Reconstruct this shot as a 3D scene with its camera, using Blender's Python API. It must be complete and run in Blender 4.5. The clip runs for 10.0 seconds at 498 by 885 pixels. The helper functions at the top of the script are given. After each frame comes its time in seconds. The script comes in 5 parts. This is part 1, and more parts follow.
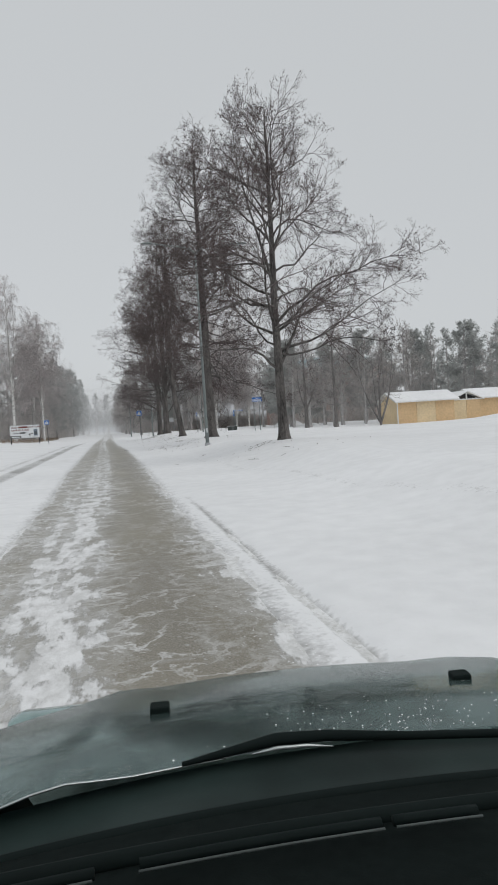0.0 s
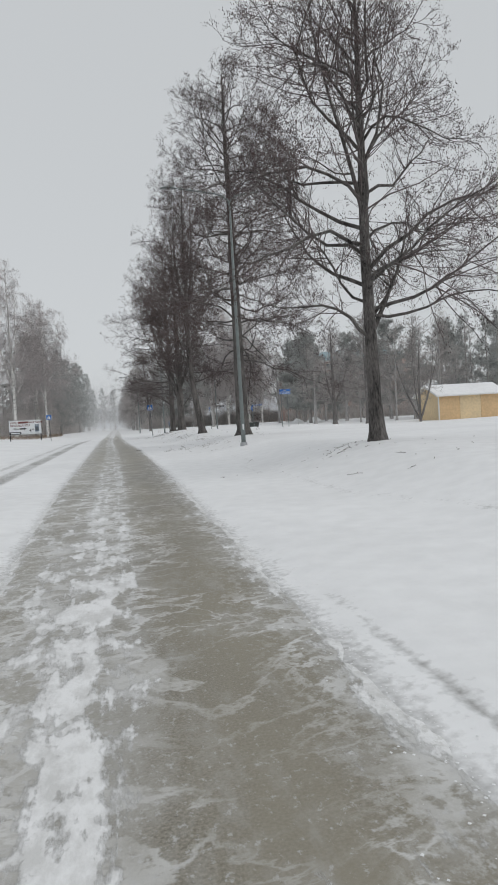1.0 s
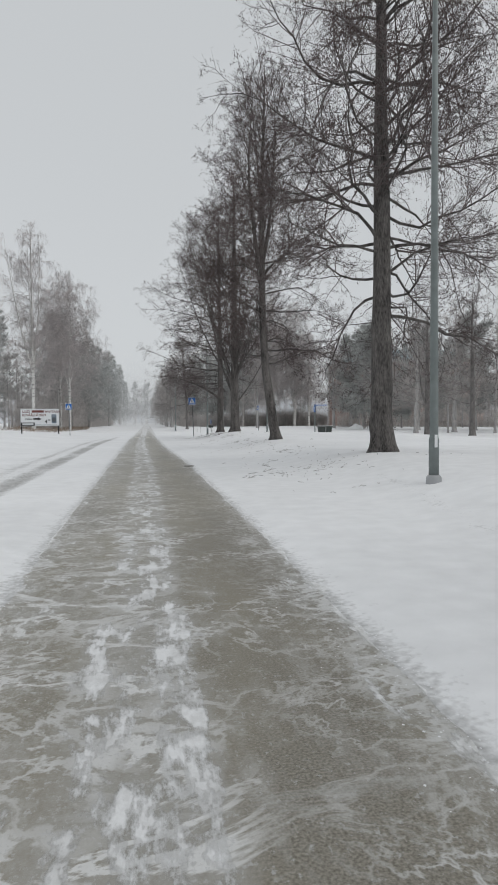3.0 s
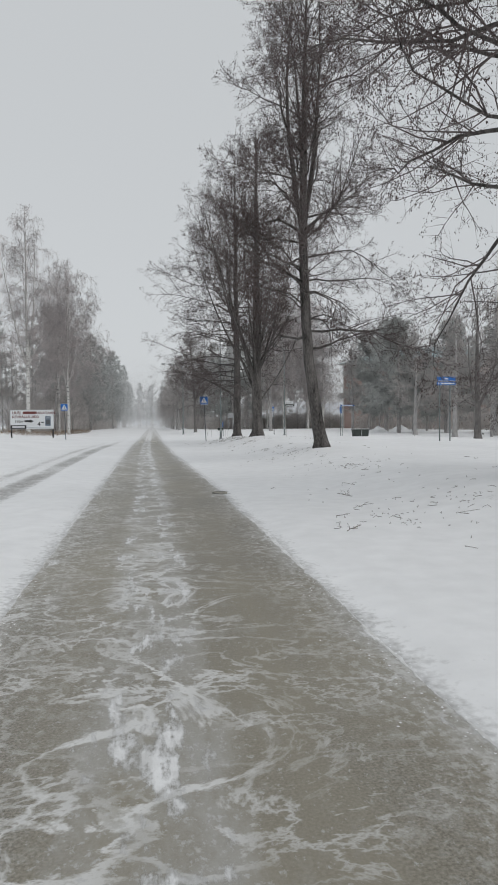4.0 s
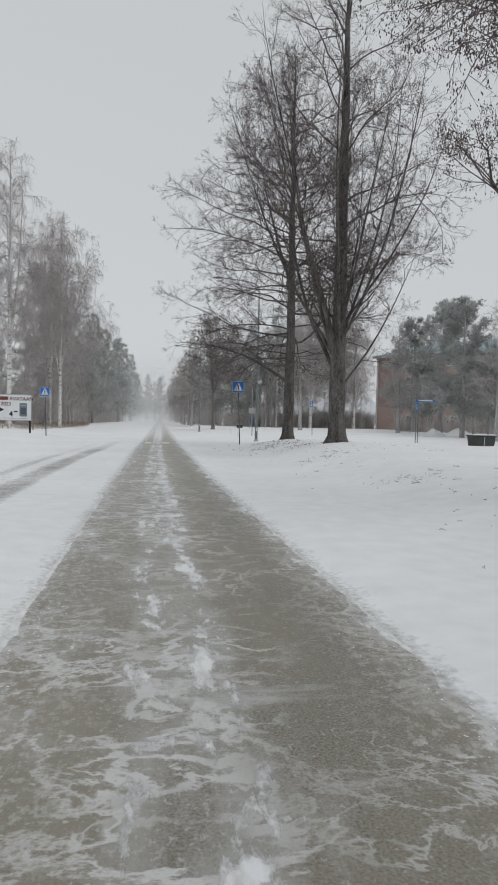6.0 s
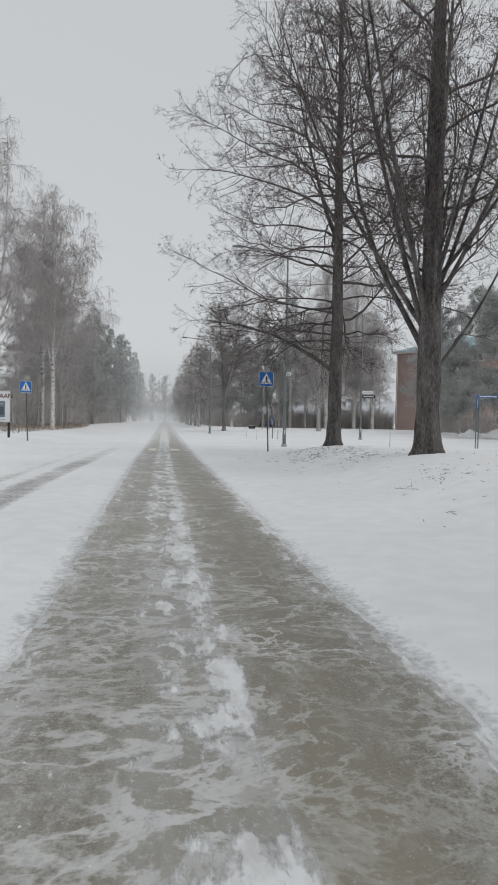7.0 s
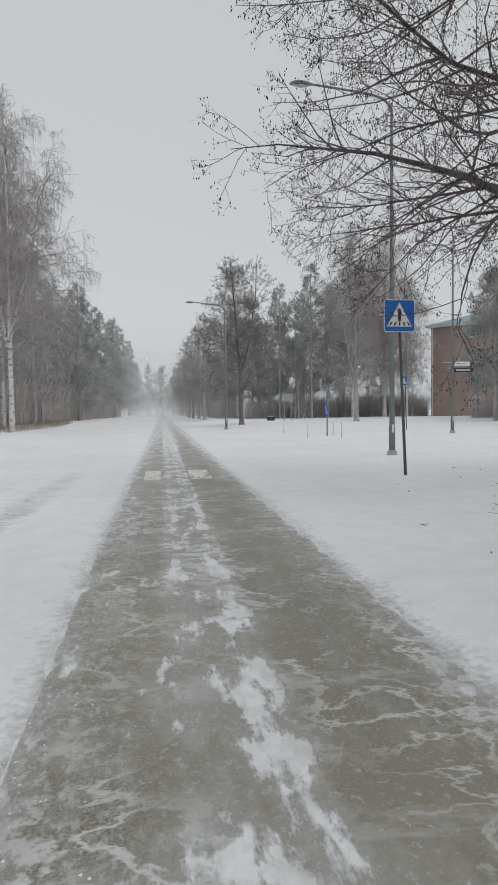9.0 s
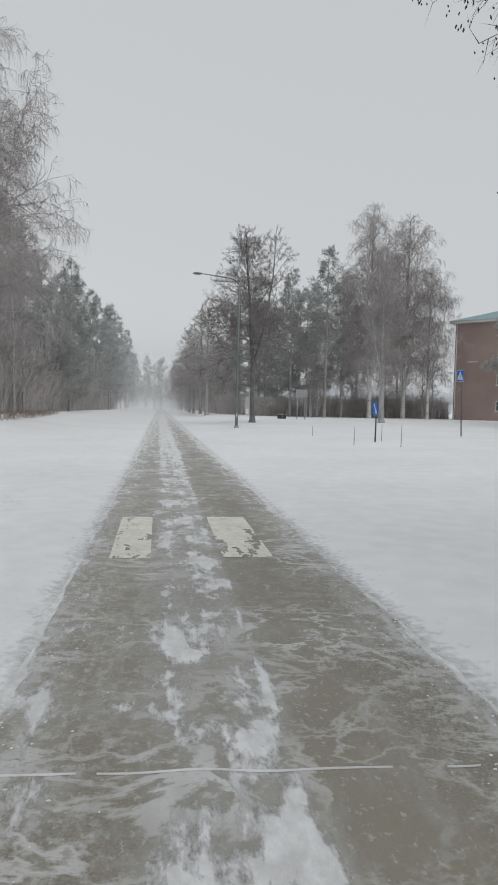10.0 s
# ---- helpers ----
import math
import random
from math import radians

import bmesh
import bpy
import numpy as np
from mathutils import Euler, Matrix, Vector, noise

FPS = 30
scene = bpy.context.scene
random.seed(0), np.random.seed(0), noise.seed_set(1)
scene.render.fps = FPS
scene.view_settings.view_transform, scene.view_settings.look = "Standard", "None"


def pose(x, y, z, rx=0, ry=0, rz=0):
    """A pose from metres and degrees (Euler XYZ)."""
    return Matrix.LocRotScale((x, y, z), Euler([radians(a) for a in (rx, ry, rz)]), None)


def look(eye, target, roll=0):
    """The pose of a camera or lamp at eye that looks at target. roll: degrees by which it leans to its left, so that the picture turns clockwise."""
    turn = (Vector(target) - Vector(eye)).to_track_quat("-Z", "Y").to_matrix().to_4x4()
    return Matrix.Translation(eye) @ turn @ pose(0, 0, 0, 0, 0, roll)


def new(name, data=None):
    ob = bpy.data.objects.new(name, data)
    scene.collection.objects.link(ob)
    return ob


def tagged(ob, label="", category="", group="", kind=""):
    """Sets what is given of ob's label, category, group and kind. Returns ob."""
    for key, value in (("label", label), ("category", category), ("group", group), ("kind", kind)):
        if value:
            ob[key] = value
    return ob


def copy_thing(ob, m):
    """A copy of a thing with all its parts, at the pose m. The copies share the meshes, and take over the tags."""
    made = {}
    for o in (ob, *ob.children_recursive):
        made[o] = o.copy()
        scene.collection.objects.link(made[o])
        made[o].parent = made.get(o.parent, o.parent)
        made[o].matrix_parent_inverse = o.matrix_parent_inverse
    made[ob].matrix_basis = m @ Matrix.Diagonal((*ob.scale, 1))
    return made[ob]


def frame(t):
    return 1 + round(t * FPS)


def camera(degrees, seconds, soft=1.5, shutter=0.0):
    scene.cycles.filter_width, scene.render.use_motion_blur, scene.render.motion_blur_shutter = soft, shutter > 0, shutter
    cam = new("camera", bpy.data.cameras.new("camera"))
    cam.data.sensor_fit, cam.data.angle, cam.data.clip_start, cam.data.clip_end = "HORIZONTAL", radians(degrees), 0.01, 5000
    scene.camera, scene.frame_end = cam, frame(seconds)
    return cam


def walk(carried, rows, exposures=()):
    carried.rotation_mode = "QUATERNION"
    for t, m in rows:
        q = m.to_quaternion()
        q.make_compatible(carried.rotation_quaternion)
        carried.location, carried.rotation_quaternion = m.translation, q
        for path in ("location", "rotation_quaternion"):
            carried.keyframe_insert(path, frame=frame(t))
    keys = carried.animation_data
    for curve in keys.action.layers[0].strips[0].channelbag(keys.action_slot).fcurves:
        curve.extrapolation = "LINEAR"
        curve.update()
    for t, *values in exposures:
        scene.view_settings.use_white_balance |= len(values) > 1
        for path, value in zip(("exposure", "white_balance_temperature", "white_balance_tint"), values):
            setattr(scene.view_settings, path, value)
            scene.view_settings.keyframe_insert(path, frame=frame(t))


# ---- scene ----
cam = camera(42.0, 10.0, 1.8)
PATH = [
    (0, (1.125, 0.691, 1.403), (1.542, 2.646, 1.341), -3.6),
    (0.5, (1.004, 4.596, 1.421), (1.411, 6.553, 1.355), -3.5),
    (1, (0.957, 8.493, 1.423), (1.355, 10.452, 1.351), -3.4),
    (1.5, (0.922, 12.442, 1.462), (1.306, 14.403, 1.383), -3.0),
    (2, (0.857, 16.4, 1.492), (1.202, 18.368, 1.414), -1.5),
    (2.5, (0.804, 20.327, 1.511), (1.128, 22.299, 1.439), -0.6),
    (4, (0.706, 32.171, 1.524), (1.001, 34.148, 1.466), -0.4),
    (4.5, (0.637, 36.143, 1.528), (0.932, 38.12, 1.462), -0.2),
    (5, (0.563, 40.158, 1.524), (0.855, 42.136, 1.456), 0.4),
    (5.5, (0.49, 44.208, 1.522), (0.775, 46.187, 1.454), 1.1),
    (7, (0.278, 56.488, 1.534), (0.54, 58.47, 1.466), 1.1),
    (7.4, (0.22, 59.772, 1.519), (0.481, 61.754, 1.451), 0.9),
    (7.5, (0.202, 60.599, 1.517), (0.464, 62.581, 1.448), 0.8),
    (8, (0.087, 64.766, 1.515), (0.349, 66.748, 1.439), 0.1),
    (8.5, (-0.016, 69.015, 1.503), (0.25, 70.995, 1.418), -0.6),
    (9, (-0.035, 73.371, 1.508), (0.233, 75.351, 1.411), -0.7),
    (9.5, (-0.033, 77.684, 1.488), (0.241, 79.662, 1.382), 0.0),
    (10, (-0.005, 81.86, 1.419), (0.272, 83.838, 1.312), 1.3),
]
walk(cam, [(t, look(eye, target, roll)) for t, eye, target, roll in PATH])

# ---- world and light: an overcast winter sky ----
world = bpy.data.worlds.new("overcast_sky")
scene.world = world
world.use_nodes = True
wn, wl = world.node_tree.nodes, world.node_tree.links
sky = wn.new("ShaderNodeTexSky")
sky.sky_type, sky.sun_disc = "NISHITA", False
sky.sun_elevation, sky.sun_rotation = radians(24), radians(140)
grey = wn.new("ShaderNodeHueSaturation")
grey.inputs["Saturation"].default_value = 0.18
grey.inputs["Value"].default_value = 0.10
cloud = wn.new("ShaderNodeMixRGB")
cloud.inputs[0].default_value = 0.88
cloud.inputs[2].default_value = (0.592, 0.617, 0.637, 1)
wl.new(sky.outputs[0], grey.inputs["Color"])
wl.new(grey.outputs[0], cloud.inputs[1])
wl.new(cloud.outputs[0], wn["Background"].inputs["Color"])
wn["Background"].inputs["Strength"].default_value = 1.0

sun = new("sun", bpy.data.lights.new("sun", "SUN"))
sun.data.energy, sun.data.angle, sun.data.color = 0.6, radians(40), (1.0, 0.97, 0.93)
sun.matrix_world = look((0, 0, 60), (-25, 30, 0))
scene.view_settings.exposure = 0.0


# ---- materials ----
def material(name, base, rough=0.8, metal=0.0, vary=0.25, grain=6.0, stain=0.6, bump=0.3, bump_scale=30.0, second=None, stretch=(1, 1, 1), depth=0.02, spec=0.4):
    """A procedural surface: base colour broken up at two scales, with fine relief."""
    m = bpy.data.materials.new(name)
    m.use_nodes = True
    n, l = m.node_tree.nodes, m.node_tree.links
    b = n["Principled BSDF"]
    b.inputs["Roughness"].default_value, b.inputs["Metallic"].default_value = rough, metal
    b.inputs["Specular IOR Level"].default_value = spec
    co, mp = n.new("ShaderNodeTexCoord"), n.new("ShaderNodeMapping")
    mp.inputs["Scale"].default_value = stretch
    l.new(co.outputs["Object"], mp.inputs["Vector"])
    fine, wide = n.new("ShaderNodeTexNoise"), n.new("ShaderNodeTexNoise")
    fine.inputs["Scale"].default_value, wide.inputs["Scale"].default_value = grain, stain
    fine.inputs["Detail"].default_value, wide.inputs["Detail"].default_value = 6, 4
    l.new(mp.outputs[0], fine.inputs["Vector"]), l.new(mp.outputs[0], wide.inputs["Vector"])
    add = n.new("ShaderNodeMath")
    add.operation = "ADD"
    l.new(fine.outputs["Fac"], add.inputs[0]), l.new(wide.outputs["Fac"], add.inputs[1])
    ramp = n.new("ShaderNodeMapRange")
    ramp.inputs["From Min"].default_value, ramp.inputs["From Max"].default_value = 0.7, 1.3
    l.new(add.outputs[0], ramp.inputs["Value"])
    mix = n.new("ShaderNodeMixRGB")
    lo = second or tuple(c * (1 - vary) for c in base)
    hi = tuple(min(0.95, c * (1 + vary)) for c in base)
    mix.inputs[1].default_value, mix.inputs[2].default_value = (*lo, 1), (*hi, 1)
    l.new(ramp.outputs[0], mix.inputs[0])
    l.new(mix.outputs[0], b.inputs["Base Color"])
    if bump:
        tex, bp = n.new("ShaderNodeTexNoise"), n.new("ShaderNodeBump")
        tex.inputs["Scale"].default_value, tex.inputs["Detail"].default_value = bump_scale, 5
        bp.inputs["Strength"].default_value, bp.inputs["Distance"].default_value = bump, depth
        l.new(mp.outputs[0], tex.inputs["Vector"])
        l.new(tex.outputs["Fac"], bp.inputs["Height"])
        l.new(bp.outputs[0], b.inputs["Normal"])
    return m


snow = material("snow", (0.855, 0.862, 0.872), 0.75, vary=0.06, grain=3.0, stain=0.25, bump=0.5, bump_scale=5.0, depth=0.05, spec=0.2)


def stain_snow():
    """Grey slush churned by tyres, and grey lines along a ditch and the verge; the sheet's own attribute says where."""
    n, l = snow.node_tree.nodes, snow.node_tree.links
    b = n["Principled BSDF"]
    clean = b.inputs["Base Color"].links[0].from_socket
    where, co = n.new("ShaderNodeAttribute"), n.new("ShaderNodeTexCoord")
    where.attribute_name = "slush"
    total = None
    for scale, gain, detail in ((16.0, 0.9, 5), (2.4, 0.5, 4)):
        tex, k = n.new("ShaderNodeTexNoise"), n.new("ShaderNodeMath")
        tex.inputs["Scale"].default_value, tex.inputs["Detail"].default_value = scale, detail
        l.new(co.outputs["Object"], tex.inputs["Vector"])
        k.operation = "MULTIPLY_ADD"
        k.inputs[1].default_value = gain
        l.new(tex.outputs["Fac"], k.inputs[0])
        if total is None:
            k.inputs[2].default_value = 0.0
        else:
            l.new(total, k.inputs[2])
        total = k.outputs[0]
    up, ranged = n.new("ShaderNodeMath"), n.new("ShaderNodeMapRange")
    up.operation = "ADD"
    l.new(total, up.inputs[0]), l.new(where.outputs["Fac"], up.inputs[1])
    ranged.inputs["From Min"].default_value, ranged.inputs["From Max"].default_value = 1.0, 1.65
    l.new(up.outputs[0], ranged.inputs["Value"])
    mix = n.new("ShaderNodeMixRGB")
    mix.inputs[2].default_value = (0.27, 0.265, 0.255, 1)
    l.new(ranged.outputs[0], mix.inputs[0]), l.new(clean, mix.inputs[1]), l.new(mix.outputs[0], b.inputs["Base Color"])


stain_snow()
alder_bark = material("alder_bark", (0.105, 0.097, 0.092), 0.9, vary=0.85, grain=26, stain=3.5, bump=1.0, bump_scale=30, stretch=(1, 1, 0.28), depth=0.06)
alder_twig = material("alder_twig", (0.12, 0.10, 0.098), 0.85, vary=0.3, bump=0)
alder_cone = material("alder_cone", (0.072, 0.050, 0.047), 0.9, vary=0.4, bump=0)
# far trees: bark and twigs paled in base colour to imitate haze
haze_bark = material("haze_pale_bark", (0.42, 0.41, 0.405), 0.9, vary=0.35, grain=5, bump=0.6, stretch=(1, 1, 0.4))
haze_twig = material("haze_pale_twig", (0.56, 0.535, 0.525), 0.9, vary=0.25, grain=2, bump=0)
birch_twig = material("birch_twig", (0.60, 0.565, 0.56), 0.85, vary=0.3, grain=2, bump=0)
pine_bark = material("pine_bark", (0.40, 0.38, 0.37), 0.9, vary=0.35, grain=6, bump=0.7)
# half-way copies of bark and twig, paled for haze at middle distance
faint_haze_bark = material("faintly_hazed_bark", (0.18, 0.17, 0.165), 0.9, vary=0.5, grain=9, bump=0.7, stretch=(1, 1, 0.4))
faint_haze_twig = material("faintly_hazed_twig", (0.25, 0.232, 0.226), 0.9, vary=0.3, grain=2, bump=0)
# shoots and needles of the far woods, their colour lightened as haze
haze_shoot = material("haze_pale_shoots", (0.70, 0.675, 0.66), 0.9, vary=0.25, grain=2, bump=0)
needles = material("haze_pale_pine_needles", (0.46, 0.47, 0.46), 0.85, vary=0.30, grain=1.5, stain=0.3, bump=0)


def let_through(m):
    """Half of the light passes through fine twigs, needles and flakes."""
    n, l = m.node_tree.nodes, m.node_tree.links
    b = n["Principled BSDF"]
    thin, both = n.new("ShaderNodeBsdfTranslucent"), n.new("ShaderNodeMixShader")
    both.inputs[0].default_value = 0.5
    l.new(b.inputs["Base Color"].links[0].from_socket, thin.inputs["Color"])
    l.new(b.outputs[0], both.inputs[1]), l.new(thin.outputs[0], both.inputs[2])
    l.new(both.outputs[0], n["Material Output"].inputs["Surface"])


# surface of the oversized flakes that imitate haze
haze_flake = material("haze_flakes", (0.93, 0.94, 0.95), 0.9, vary=0.02, bump=0, spec=0.0)
for leafy in (needles, haze_twig, birch_twig, haze_shoot, haze_flake):
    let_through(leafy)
galvanised = material("galvanised_steel", (0.185, 0.21, 0.208), 0.5, 0.35, vary=0.15, grain=8, bump=0.1)
dark_steel = material("dark_steel", (0.10, 0.11, 0.12), 0.5, 0.4, vary=0.2, grain=9, bump=0.1)
sign_blue = material("sign_blue", (0.015, 0.13, 0.45), 0.4, vary=0.1, grain=4, bump=0)
sign_white = material("sign_white", (0.72, 0.74, 0.75), 0.45, vary=0.06, grain=5, bump=0)
sign_black = material("sign_black", (0.02, 0.02, 0.022), 0.5, vary=0.2, bump=0)
sign_grey = material("sign_back_grey", (0.38, 0.39, 0.40), 0.5, 0.3, vary=0.12, bump=0.05)
print_grey = material("printed_blue_grey", (0.16, 0.20, 0.25), 0.5, vary=0.2, grain=9, bump=0)
print_red = material("printed_brown_red", (0.16, 0.05, 0.045), 0.5, vary=0.1, bump=0)
road_paint = material("worn_road_paint", (0.80, 0.775, 0.69), 0.6, vary=0.15, grain=14, stain=3, bump=0.3, bump_scale=60)
yellow_wood = material("yellow_cladding", (0.72, 0.575, 0.37), 0.75, vary=0.12, grain=4, stain=0.5, bump=0.2)
ochre_wood = material("ochre_cladding", (0.68, 0.485, 0.28), 0.75, vary=0.12, grain=4, stain=0.5, bump=0.2)
white_wood = material("white_trim", (0.72, 0.72, 0.70), 0.6, vary=0.06, bump=0.1)
# brick paled and greyed to imitate haze over the far building
brick_red = material("red_brick", (0.40, 0.305, 0.275), 0.85, vary=0.2, grain=7, stain=0.25, bump=0.4)
teal_roof = material("teal_metal_roof", (0.28, 0.40, 0.44), 0.5, 0.2, vary=0.12, grain=2, bump=0.1)
window_glass = material("dark_window_glass", (0.10, 0.12, 0.13), 0.1, vary=0.1, bump=0, spec=0.6)
box_plastic = material("dark_green_plastic", (0.045, 0.055, 0.05), 0.6, vary=0.2, bump=0.2)
cast_iron = material("cast_iron", (0.10, 0.10, 0.09), 0.6, 0.2, vary=0.3, bump=0.5)
gritty_iron = material("grit_covered_iron", (0.30, 0.28, 0.235), 0.6, vary=0.45, grain=30, stain=6, bump=0.6)
dry_stalk = material("dry_twig", (0.12, 0.10, 0.088), 0.9, vary=0.4, bump=0)
dry_grass = material("dry_grass", (0.30, 0.24, 0.19), 0.9, vary=0.3, bump=0)
# base brightened and mottled to imitate reflections on bonnet and screen
car_paint = material("dark_green_car_paint", (0.29, 0.385, 0.375), 0.13, 0.75, vary=0.40, grain=7, stain=2.2, bump=0.04, spec=0.6)
dash_plastic = material("charcoal_dashboard_plastic", (0.019, 0.027, 0.026), 0.85, vary=0.15, grain=60, bump=0.25, bump_scale=400, depth=0.001, spec=0.08)
cowl_plastic = material("dark_teal_cowl_plastic", (0.021, 0.034, 0.032), 0.55, vary=0.35, grain=9, stain=3, bump=0.15, bump_scale=200, depth=0.001, spec=0.2)
dash_lip = material("grey_lip", (0.085, 0.10, 0.098), 0.6, vary=0.2, bump=0, spec=0.2)
# bright surface of the strips that imitate highlights
glint_edge = material("painted_glint", (0.55, 0.58, 0.58), 0.25, 0.8, vary=0.2, bump=0)
rubber = material("black_rubber", (0.009, 0.0145, 0.014), 0.8, vary=0.2, bump=0.1, spec=0.10)


def birch_bark_material():
    m = material("birch_bark", (0.66, 0.65, 0.63), 0.8, vary=0.15, grain=8, bump=0.5, bump_scale=20)
    n, l = m.node_tree.nodes, m.node_tree.links
    b = n["Principled BSDF"]
    old = b.inputs["Base Color"].links[0].from_socket
    co, mp, tex = n.new("ShaderNodeTexCoord"), n.new("ShaderNodeMapping"), n.new("ShaderNodeTexNoise")
    mp.inputs["Scale"].default_value = (2.2, 2.2, 5.0)
    tex.inputs["Scale"].default_value, tex.inputs["Detail"].default_value = 1.3, 5
    l.new(co.outputs["Object"], mp.inputs["Vector"]), l.new(mp.outputs[0], tex.inputs["Vector"])
    r = n.new("ShaderNodeMapRange")
    r.inputs["From Min"].default_value, r.inputs["From Max"].default_value = 0.55, 0.68
    l.new(tex.outputs["Fac"], r.inputs["Value"])
    mix = n.new("ShaderNodeMixRGB")
    mix.inputs[2].default_value = (0.15, 0.145, 0.14, 1)
    l.new(r.outputs[0], mix.inputs[0]), l.new(old, mix.inputs[1]), l.new(mix.outputs[0], b.inputs["Base Color"])
    return m


birch_bark = birch_bark_material()


def road_material():
    """Wet brownish asphalt with grit, slush left between the wheel tracks and powder blown across. The UV map gives the place across the driven lane (0 to 1) and the metres along it."""
    m = bpy.data.materials.new("wet_asphalt")
    m.use_nodes = True
    n, l = m.node_tree.nodes, m.node_tree.links
    b = n["Principled BSDF"]
    geo, uv, sep = n.new("ShaderNodeNewGeometry"), n.new("ShaderNodeUVMap"), n.new("ShaderNodeSeparateXYZ")
    uv.uv_map = "lane"
    l.new(uv.outputs[0], sep.inputs[0])

    def field(scale, detail, sx, sy, rough=0.55, warp=0.0):
        mp, tex = n.new("ShaderNodeMapping"), n.new("ShaderNodeTexNoise")
        mp.inputs["Scale"].default_value = (sx, sy, 1)
        tex.inputs["Scale"].default_value, tex.inputs["Detail"].default_value, tex.inputs["Roughness"].default_value = scale, detail, rough
        tex.inputs["Distortion"].default_value = warp
        l.new(geo.outputs["Position"], mp.inputs["Vector"]), l.new(mp.outputs[0], tex.inputs["Vector"])
        return tex.outputs["Fac"]

    def ranged(v, lo, hi, out_lo=0.0, out_hi=1.0):
        r = n.new("ShaderNodeMapRange")
        for key, x in zip(("From Min", "From Max", "To Min", "To Max"), (lo, hi, out_lo, out_hi)):
            r.inputs[key].default_value = x
        l.new(v, r.inputs["Value"])
        return r.outputs[0]

    def calc(op, a, c):
        x = n.new("ShaderNodeMath")
        x.operation = op
        for k, v in enumerate((a, c)):
            if isinstance(v, (int, float)):
                x.inputs[k].default_value = v
            else:
                l.new(v, x.inputs[k])
        return x.outputs[0]

    def curve(v, stops):
        c = n.new("ShaderNodeFloatCurve")
        c.mapping.use_clip = False
        cu = c.mapping.curves[0]
        while len(cu.points) < len(stops):
            cu.points.new(0.5, 0.5)
        for p, xy in zip(cu.points, stops):
            p.location = xy
        c.mapping.update()
        l.new(v, c.inputs["Value"])
        return c.outputs[0]

    def blend(a, c, fac):
        x = n.new("ShaderNodeMixRGB")
        l.new(fac, x.inputs[0]), l.new(a, x.inputs[1])
        x.inputs[2].default_value = c
        return x.outputs[0]

    u, v = sep.outputs[0], sep.outputs[1]
    far_along = calc("DIVIDE", v, 130.0)
    # how much slush lies where: across the lane, and along it
    across_near = curve(u, [(0.0, 0.9), (0.08, 0.40), (0.20, 0.74), (0.33, 0.80), (0.46, 0.56), (0.58, 0.20), (0.75, 0.14), (0.90, 0.36), (1.0, 0.95)])
    across_far = curve(u, [(0.0, 0.78), (0.08, 0.36), (0.24, 0.26), (0.34, 0.56), (0.42, 0.52), (0.50, 0.66), (0.58, 0.28), (0.78, 0.14), (0.91, 0.32), (1.0, 0.85)])
    early = curve(far_along, [(0.0, 1.0), (0.10, 0.75), (0.18, 0.2), (0.30, 0.0), (1.0, 0.0)])
    heavy = curve(far_along, [(0.0, 0.0), (0.2, 0.02), (0.32, -0.12), (0.42, -0.02), (0.50, 0.05), (0.62, 0.03), (0.68, 0.06), (0.74, 0.16), (0.80, 0.30), (1.0, 0.48)])
    mixf = n.new("ShaderNodeMix")
    l.new(early, mixf.inputs[0]), l.new(across_far, mixf.inputs[2]), l.new(across_near, mixf.inputs[3])
    amount = calc("ADD", mixf.outputs[0], heavy)
    grit = n.new("ShaderNodeMixRGB")
    grit.inputs[1].default_value, grit.inputs[2].default_value = (0.145, 0.134, 0.106, 1), (0.335, 0.312, 0.266, 1)
    l.new(ranged(field(70, 5, 1, 1), 0.35, 0.65), grit.inputs[0])
    col = blend(grit.outputs[0], (0.285, 0.262, 0.208, 1), ranged(field(0.8, 4, 1.0, 0.3), 0.38, 0.62))
    lumps = field(3.4, 9, 1.0, 0.42, 0.68, 0.15)
    web = calc("SUBTRACT", 0.5, calc("ABSOLUTE", calc("SUBTRACT", field(2.2, 6, 0.8, 1.0, 0.6, 0.35), 0.5), 0.0))
    blown = field(1.4, 7, 0.45, 1.8, 0.68, 0.2)
    wet_film = ranged(calc("ADD", calc("MULTIPLY", amount, 0.5), lumps), 0.60, 0.85)
    col = blend(col, (0.40, 0.39, 0.365, 1), wet_film)
    broad_web = calc("SUBTRACT", 0.5, calc("ABSOLUTE", calc("SUBTRACT", field(0.9, 7, 0.75, 1.0, 0.62, 0.6), 0.5), 0.0))
    broad_web = calc("ADD", broad_web, calc("MULTIPLY", field(7, 5, 1, 0.8, 0.7), 0.035))
    cracked = curve(far_along, [(0.0, 0.4), (0.12, 0.9), (0.20, 1.3), (0.32, 0.9), (0.44, 0.8), (0.52, 0.4), (0.60, 0.25), (0.75, 0.2), (1.0, 0.5)])
    broad_web = calc("MULTIPLY", ranged(calc("ADD", calc("MULTIPLY", amount, 0.03), broad_web), 0.506, 0.524), calc("MULTIPLY", cracked, calc("MULTIPLY", curve(u, [(0.0, 0.7), (0.35, 1.0), (0.6, 0.75), (0.8, 0.5), (1.0, 0.5)]), ranged(field(0.6, 3, 1, 0.6), 0.40, 0.56))))
    col = blend(col, (0.70, 0.70, 0.69, 1), broad_web)
    fine_web = ranged(calc("ADD", calc("MULTIPLY", amount, 0.06), web), 0.487, 0.512)
    fine_web = calc("MULTIPLY", fine_web, ranged(field(1.1, 3, 1, 0.6), 0.42, 0.60))
    col = blend(col, (0.64, 0.64, 0.63, 1), fine_web)
